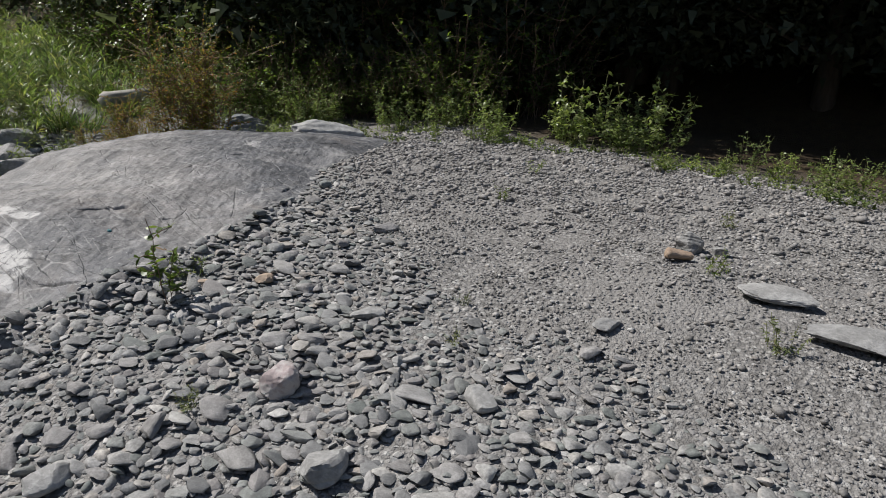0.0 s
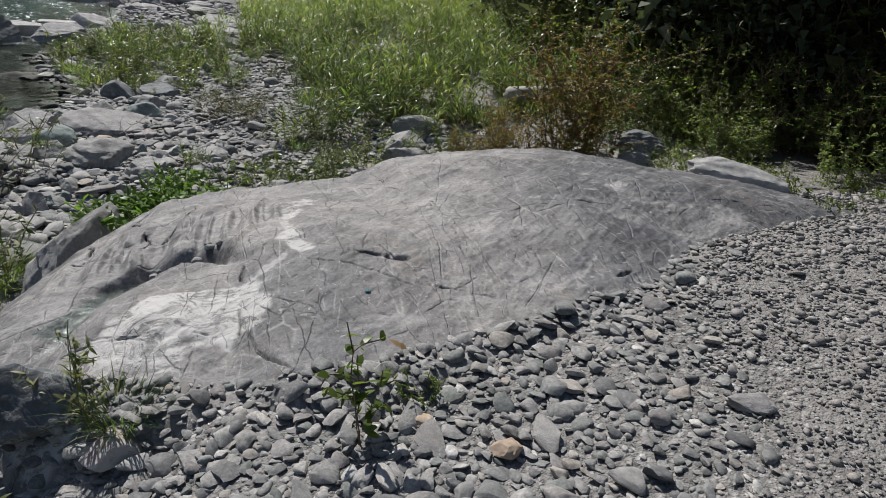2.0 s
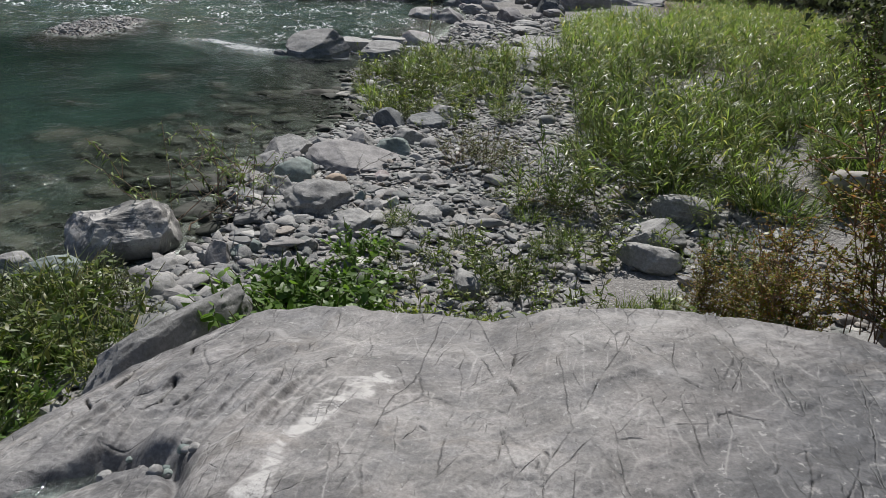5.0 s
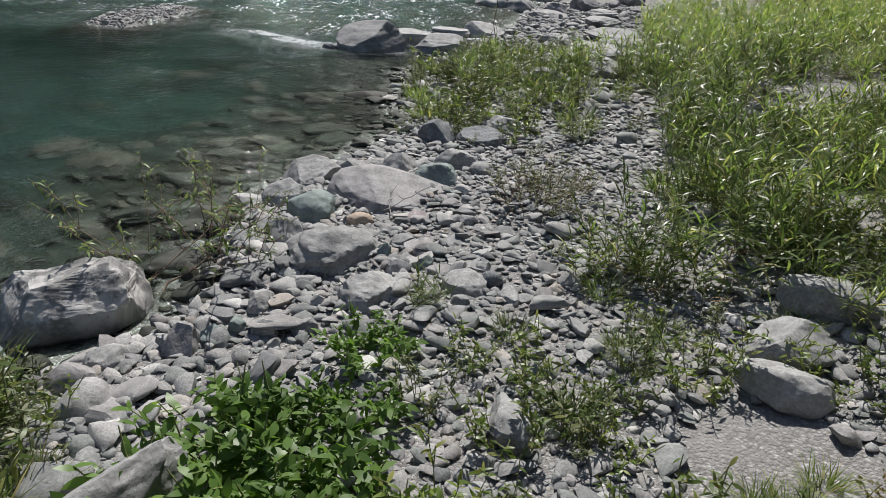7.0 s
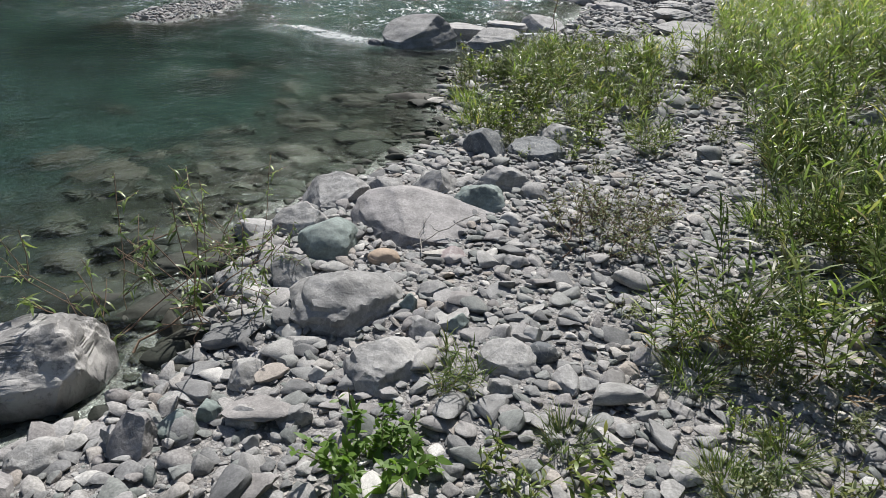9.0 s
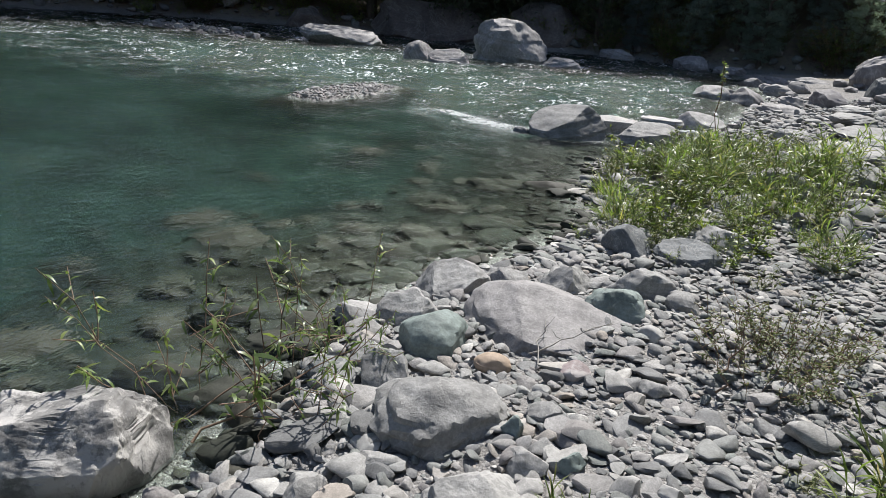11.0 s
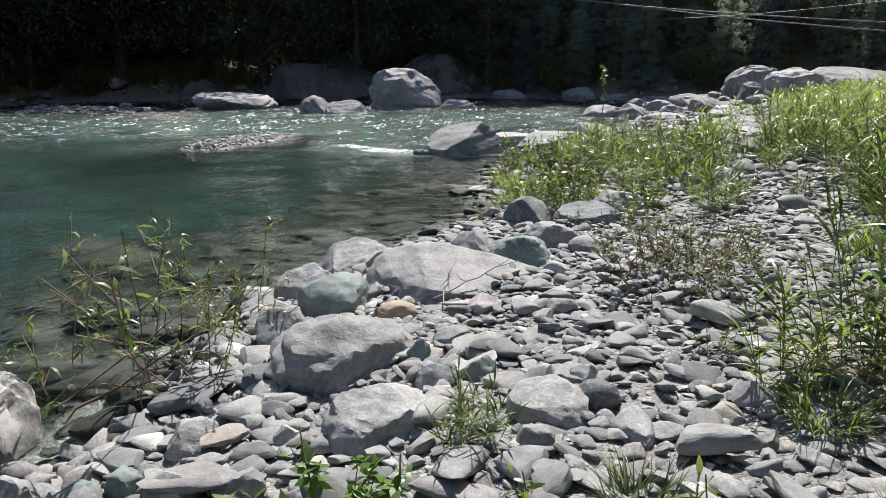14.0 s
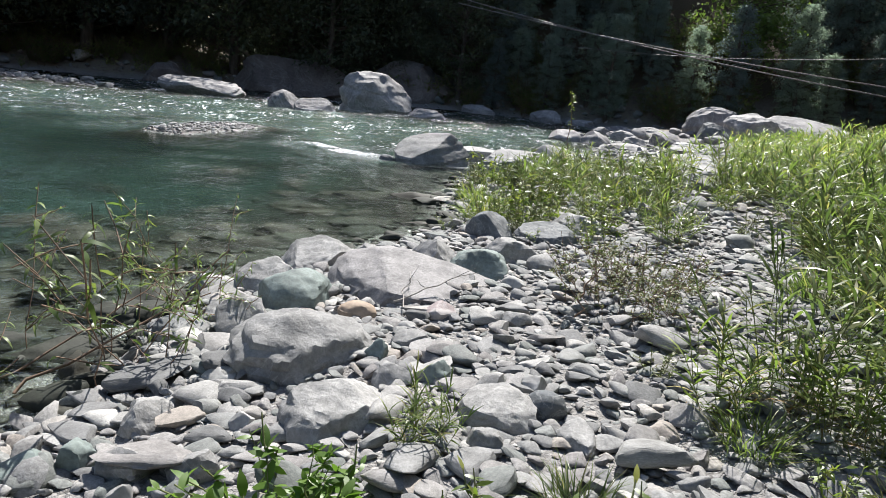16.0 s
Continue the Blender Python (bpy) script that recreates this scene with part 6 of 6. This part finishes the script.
# golden bush on the outcrop's far side
gold = herb(970, "golden_bush", "yellow-green bush with reddish tips behind the outcrop", "bush", mat_bushgold, 34, 1.45, 0.32, 0.033, 0.5, 64, 0.28, mat_twig, 9, r=0.004)
park(gold, 4.4, 0.3, 1.05, z=1.05)
put(gold, 3.75, 0.45, 0.62, 60, 0.85)
put(gold, 3.45, 0.75, 0.45, 130, 0.75)
# sapling among the cobbles
sap = herb(980, "sapling", "small dark green broad-leaved sapling among cobbles", "sapling", mat_under, 3, 0.56, 0.03, 0.055, 0.55, 14, 0.2, mat_twig, 2, low=0.4)
park(sap, 1.50, -3.72, 1.0)
put(HERBS[0], 1.75, -3.55, 0.5, 20)
for x, y, s in ((3.97, -4.25, 0.35), (3.55, -5.95, 0.45), (2.9, -6.45, 0.5), (2.4, -5.0, 0.25), (4.6, -5.75, 0.4), (1.05, -4.55, 0.3), (2.05, -5.2, 0.25), (4.9, -4.0, 0.4)):
    plant(HERBS, x, y, s)
put(HERBS[1], 0.45, -3.05, 0.9, 40)
put(TUFTS[0], 0.62, -3.2, 0.8, 10)
put(HERBS[2], 0.2, -3.6, 1.0, 200)
put(HERBS[0], 0.3, -4.1, 0.9, 100)
# willow saplings leaning over the water
WILL = [herb(990 + k, "willow_sapling", "leaning willow sapling with narrow leaves at the waterline", "sapling", mat_willow, 4 + k, 1.25, 0.16, 0.10, 0.19, 11, 0.65, mat_twig, 3, group="willow saplings", droop=0.7, r=0.0042, low=0.55) for k in range(2)]
for x, y, s, z in ((-1.85, 2.60, 0.9, -0.1), (-1.35, 2.75, 1.15, -0.1), (-1.12, 2.95, 0.9, -0.05), (-1.75, 3.35, 0.8, -0.1), (-1.62, 3.9, 0.75, -0.05), (-1.25, 3.55, 0.6, -0.03)):
    ob = WILL[int(rv.integers(0, 2))]
    (park if ob not in first else put)(ob, x, y, s, float(rv.uniform(0, 360)), z)
    first.add(ob)
tall = herb(995, "tall_weed", "single tall thin weed on the bank", "weed", mat_weed, 1, 2.1, 0.01, 0.10, 0.3, 40, 0.12, mat_twig, 1, r=0.012, low=0.5)
park(tall, -1.9, 16.6)
# forest understory: broad-leaved shrubs in deep shade
SHRUB = [herb(1000 + k, "understory_shrub", "dark green leafy shrub at the forest edge", "shrub", mat_under, 26, 1.5, 0.5, 0.075, 0.5, 30, 0.6, mat_twig, 5, group="forest shrubs", r=0.008, seg=2) for k in range(3)]
sow(SHRUB, 9, (5.5, 7.0, 0.2, 3.2), lambda x, y: x > 5.6, 0.35, 0.6)
sow(HERBS, 16, (4.6, 6.2, -0.3, 3.0), lambda x, y: True, 0.6, 1.1)
sow(SHRUB, 38, (6.6, 9.5, -2.6, 9.0), lambda x, y: x > 7.7 - 0.25 * max(0, y), 0.6, 1.2)
sow(SHRUB, 34, (8.0, 14.0, -1.5, 16.0), lambda x, y: True, 1.0, 1.7)
sow(SHRUB, 26, (13.0, 18.0, -14.0, 0.0), lambda x, y: True, 1.0, 1.7)
sow(SHRUB, 80, (-60.0, -20.0, 18.0, 56.0), lambda x, y: 1.2 < float(far_x(y) - x) < 7, 0.5, 1.5)
sow(NETTLE, 44, (-58.0, -12.0, 18.0, 54.0), lambda x, y: 0.3 < float(far_x(y) - x) < 4, 1.0, 2.4)
sow(SHRUB, 60, (-24.0, 20.0, 51.0, 66.0), lambda x, y: float(far_x(y) - x) > 2.5, 1.2, 2.4)

# ---- forest ----
TREES = [tree(1100 + k, 12 + 1.5 * k, 4.0 + 0.3 * k) for k in range(4)]


def wood(count, region, ok, s0, s1):
    x0, x1, y0, y1 = region
    done = 0
    for _ in range(40 * count):
        x, y = rv.uniform(x0, x1), rv.uniform(y0, y1)
        if done < count and ok(x, y):
            inner = float(np.clip(0.35 + 0.03 * (y - 52), 0.35, 1.0)) if y > 50 else 1.0
            plant(TREES, float(x), float(y), inner * float(rv.uniform(s0, s1)))
            done += 1


wood(60, (9.0, 26.0, -24.0, 24.0), lambda x, y: x > 9 + 0.25 * max(0, y - 6) and (y > 0 or x > 11), 0.75, 1.1)
wood(36, (8.8, 15.0, 0.0, 14.0), lambda x, y: x > 9 + 0.25 * max(0, y - 6), 0.5, 0.75)
wood(40, (10.5, 16.0, -14.0, 0.0), lambda x, y: True, 0.5, 0.75)
wood(16, (8.7, 10.2, -1.5, 10.0), lambda x, y: True, 0.5, 0.65)
wood(26, (10.0, 30.0, 24.0, 60.0), lambda x, y: x > 13 + 0.1 * y, 0.9, 1.2)
SUNNY = ((-19.6, 52.6), (0.8, 62.0))
grown = []


def land(x, y, gap=0.0):
    """Forest ground across the river, but for the clearings on the sun's side of two trees."""
    for sx, sy in SUNNY:
        along, side = (x - sx) * -0.29 + (y - sy) * 0.957, (x - sx) * 0.957 + (y - sy) * 0.29
        if (-3 < along < 7 and abs(side) < 2.6) or (sx > 0 and -6 < along < 20 and abs(side) < 6.5):
            return False
    if gap and any((x - a) ** 2 + (y - b) ** 2 < gap * gap for a, b in grown):
        return False
    if float(far_x(y) - x) > 3.5:
        grown.append((x, y))
        return True
    return False


# tall dense wood on the near part of the far bank, open conifers up the valley
wood(62, (-80.0, -24.0, 5.0, 62.0), lambda x, y: float(far_x(y) - x) < 22 and land(x, y, 2.6), 1.2, 1.65)
PINES = [tree(1200 + k, 17 + 2 * k, 3.0, 0.06, 0.22, 170, 90, "conifer", "tall blue-green conifer on the far slope, needles paled for haze", mat_pine_haze) for k in range(2)]
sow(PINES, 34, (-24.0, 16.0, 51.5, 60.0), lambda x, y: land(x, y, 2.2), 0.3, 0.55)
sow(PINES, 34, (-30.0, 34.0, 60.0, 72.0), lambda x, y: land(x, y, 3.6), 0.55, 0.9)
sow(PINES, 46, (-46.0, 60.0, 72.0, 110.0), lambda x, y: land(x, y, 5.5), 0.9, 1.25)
BRIGHT = [tree(1300, 11, 3.6, 0.1, 0.26, 150, 60, "sunlit_tree", "rounded bright green sunlit tree", mat_bright)]
plant(BRIGHT, 0.8, 62.0, 1.25)
plant(TREES, -19.6, 52.6, 0.85)
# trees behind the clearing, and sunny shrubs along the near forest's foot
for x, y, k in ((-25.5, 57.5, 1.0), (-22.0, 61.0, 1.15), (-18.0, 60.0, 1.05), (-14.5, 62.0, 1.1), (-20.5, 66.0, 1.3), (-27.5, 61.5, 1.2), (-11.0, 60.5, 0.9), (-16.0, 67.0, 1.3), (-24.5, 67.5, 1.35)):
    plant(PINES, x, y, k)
for x, y, k in ((-29.8, 48.8, 1.25), (-29.9, 53.5, 1.30), (-26.7, 52.9, 1.25), (-36.0, 61.5, 1.50), (-33.9, 65.0, 1.50)):
    plant(TREES, x, y, k)
sow(SHRUB, 16, (6.2, 7.8, -1.8, 4.5), lambda x, y: x > 6.9 - 0.2 * max(0, y), 0.45, 0.8)
sow(NETTLE, 10, (6.0, 7.6, -1.6, 4.0), lambda x, y: True, 0.5, 1.0)
# growth on the open ground behind the reeds
sow(HERBS, 46, (3.6, 8.0, 3.2, 10.0), lambda x, y: x > path_x(y) + 1.2, 1.0, 1.8)
sow(REEDS, 20, (3.4, 8.0, 3.0, 10.0), lambda x, y: x > path_x(y) + 1.4, 0.6, 1.0)
sow(TUFTS, 20, (3.4, 7.5, 2.6, 10.0), lambda x, y: x > path_x(y) + 1.2, 1.4, 2.2)

# ---- driftwood, litter, cables ----
def log(name, length, r, material, label, seed):
    rng = np.random.default_rng(seed)
    n, k = 14, 12
    s = np.linspace(0, 1, n)
    an = np.arange(k) * 2 * np.pi / k
    rad = r * (1 - 0.35 * s)[:, None] * (1 + 0.12 * rng.normal(size=(1, k)) + 0.04 * rng.normal(size=(n, k)))
    rad[0] *= 0.7
    rad[-1] *= 0.5
    v = np.stack([np.repeat((s * length)[:, None], k, 1), rad * np.cos(an) + 0.15 * r * np.sin(5 * s)[:, None], rad * np.sin(an)], -1).reshape(-1, 3)
    i = np.arange(n * k).reshape(n, k)
    f = np.stack([i[:-1], i[1:], np.roll(i, -1, 1)[1:], np.roll(i, -1, 1)[:-1]], -1).reshape(-1, 4)
    v = np.concatenate([v, [[-0.0, 0, 0], [length, 0.0, 0]]])
    caps = np.concatenate([np.stack([i[0], np.roll(i[0], -1), np.full(k, n * k)], -1), np.stack([i[-1], np.roll(i[-1], -1), np.full(k, n * k + 1)], -1)])
    return tagged(part(name, mesh_np(name, v, [f, caps]), material), label, "log")


log("driftwood_log", 1.3, 0.12, mat_drift, "weathered grey driftwood log in the reeds", 3).matrix_world = pose(4.85, 3.3, 1.24, 0, -4, 10)
log("wood_chunk", 0.17, 0.035, mat_rotwood, "short reddish-brown piece of wood on gravel", 4).matrix_world = pose(3.56, -5.66, float(ground_z(3.56, -5.66)) + 0.045, 0, 4, -50)


def cable(label, pts, r=0.016):
    cu = bpy.data.curves.new("overhead_cable", "CURVE")
    cu.dimensions, cu.bevel_depth, cu.bevel_resolution = "3D", r, 2
    sp = cu.splines.new("POLY")
    sp.points.add(24)
    a, b, sag = Vector(pts[0]), Vector(pts[1]), pts[2]
    for k in range(25):
        s = k / 24
        p = a.lerp(b, s)
        p.z -= sag * 4 * s * (1 - s)
        sp.points[k].co = (*p, 1)
    ob = new("overhead_cable", cu)
    cu.materials.append(mat_cable)
    return tagged(ob, label, "cable", "cables over the river")


def scrap():
    bm = bmesh.new()
    bmesh.ops.create_cone(bm, cap_ends=True, segments=14, radius1=0.014, radius2=0.010, depth=0.008)
    for k, v in enumerate(bm.verts):
        v.co.z += 0.006 * math.sin(k * 2.3)
        v.co.x *= 1 + 0.15 * math.sin(k * 1.7)
    ob = part("plastic_scrap", bm, mat_teal)
    ob.matrix_world = pose(1.69, -2.77, float(rock_z(np.array([1.69]), np.array([-2.77]))[0]) + 0.006, 5, -4, 20)
    tagged(ob, "small crumpled teal plastic cap on bedrock", "litter")


def twig(label, a, b, r, lift, seed):
    """A thin crooked dead branch with two side shoots, lying on the stones."""
    rng = np.random.default_rng(seed)
    k = np.linspace(0, 1, 9)[:, None]
    pts = np.array([a]) * (1 - k) + np.array([b]) * k + rng.normal(0, 0.02, (9, 2))
    z = top_z(pts[:, 0], pts[:, 1]) + 0.07 + lift * k[:, 0]
    run = np.concatenate([pts, z[:, None]], 1)
    body = part("dry_twig", tube("dry_twig", run, r), mat_drift if seed % 2 else mat_twig)
    tagged(body, label, "twig", "dry twigs on the bank")
    for i in (3, 5):
        d = rng.normal(0, 0.09, 3) + [0, 0, 0.06]
        part("shoot", tube("shoot", run[i] + d * np.linspace(0, 1, 4)[:, None] + rng.normal(0, 0.004, (4, 3)), r * 0.55), body.data.materials[0], body)


def tube(name, run, r, k=6):
    """One connected tapered tube along a line of points."""
    n, an = len(run), np.arange(k) * 2 * np.pi / k
    d = np.gradient(run, axis=0)
    d /= np.linalg.norm(d, axis=1, keepdims=True)
    e = np.cross(d, np.array([0.31, -0.27, 0.91]))
    e /= np.linalg.norm(e, axis=1, keepdims=True)
    g = np.cross(d, e)
    rad = np.linspace(r, r * 0.35, n)[:, None, None]
    v = (run[:, None] + rad * (np.cos(an)[None, :, None] * e[:, None] + np.sin(an)[None, :, None] * g[:, None])).reshape(-1, 3)
    i = np.arange(n * k).reshape(n, k)
    f = np.stack([i[:-1], np.roll(i, -1, 1)[:-1], np.roll(i, -1, 1)[1:], i[1:]], -1).reshape(-1, 4)
    return mesh_np(name, v, f)


twig("pale bare twig lying against the slab", (-0.35, 4.35), (0.06, 4.98), 0.007, 0.10, 1)
twig("pale bare twig lying over cobbles", (-0.25, 4.30), (-0.42, 4.85), 0.005, 0.12, 3)
twig("brown dead stem beside a low shrub", (0.92, 4.55), (0.98, 4.85), 0.008, 0.35, 4)
twig("brown dead stem at the waterline", (-1.55, 2.35), (-1.15, 3.35), 0.010, 0.25, 6)
twig("brown dead branch over wet stones", (-1.75, 2.5), (-1.5, 3.5), 0.008, 0.35, 8)
twig("bare brown twig at the bank's foot", (0.25, -3.55), (0.2, -3.2), 0.006, 0.75, 10)
leaf_mesh = mesh_np("dead_leaf", *leafs(np.random.default_rng(2), np.array([[0.0, 0, 0.01], [0.02, 0.01, 0.012]]), np.array([0.4, 2.2]), np.array([0.2, 0.5]), np.array([0.07, 0.06]), np.array([0.04, 0.035]), 0.3))
fallen = part("dead_leaf", leaf_mesh, mat_litter)
fallen.matrix_world = pose(1.73, -3.30, float(top_z(np.array([1.73]), np.array([-3.30]))[0]) + 0.04, 20, 10, 30)
tagged(fallen, "curled orange-brown dead leaf at the bedrock's foot", "leaf")
scrap()
cable("dark overhead cable across the valley", ((-17.45, 45.5, 7.48), (13.1, 42.62, 3.72), 0.38), 0.028)
cable("dark overhead cable across the valley", ((-17.42, 45.46, 7.83), (13.17, 42.62, 3.13), 0.45), 0.028)
cable("thin overhead cable across the valley", ((-13.88, 53.76, 5.96), (13.3, 44.46, 6.23), 0.7), 0.02)
cobbles()
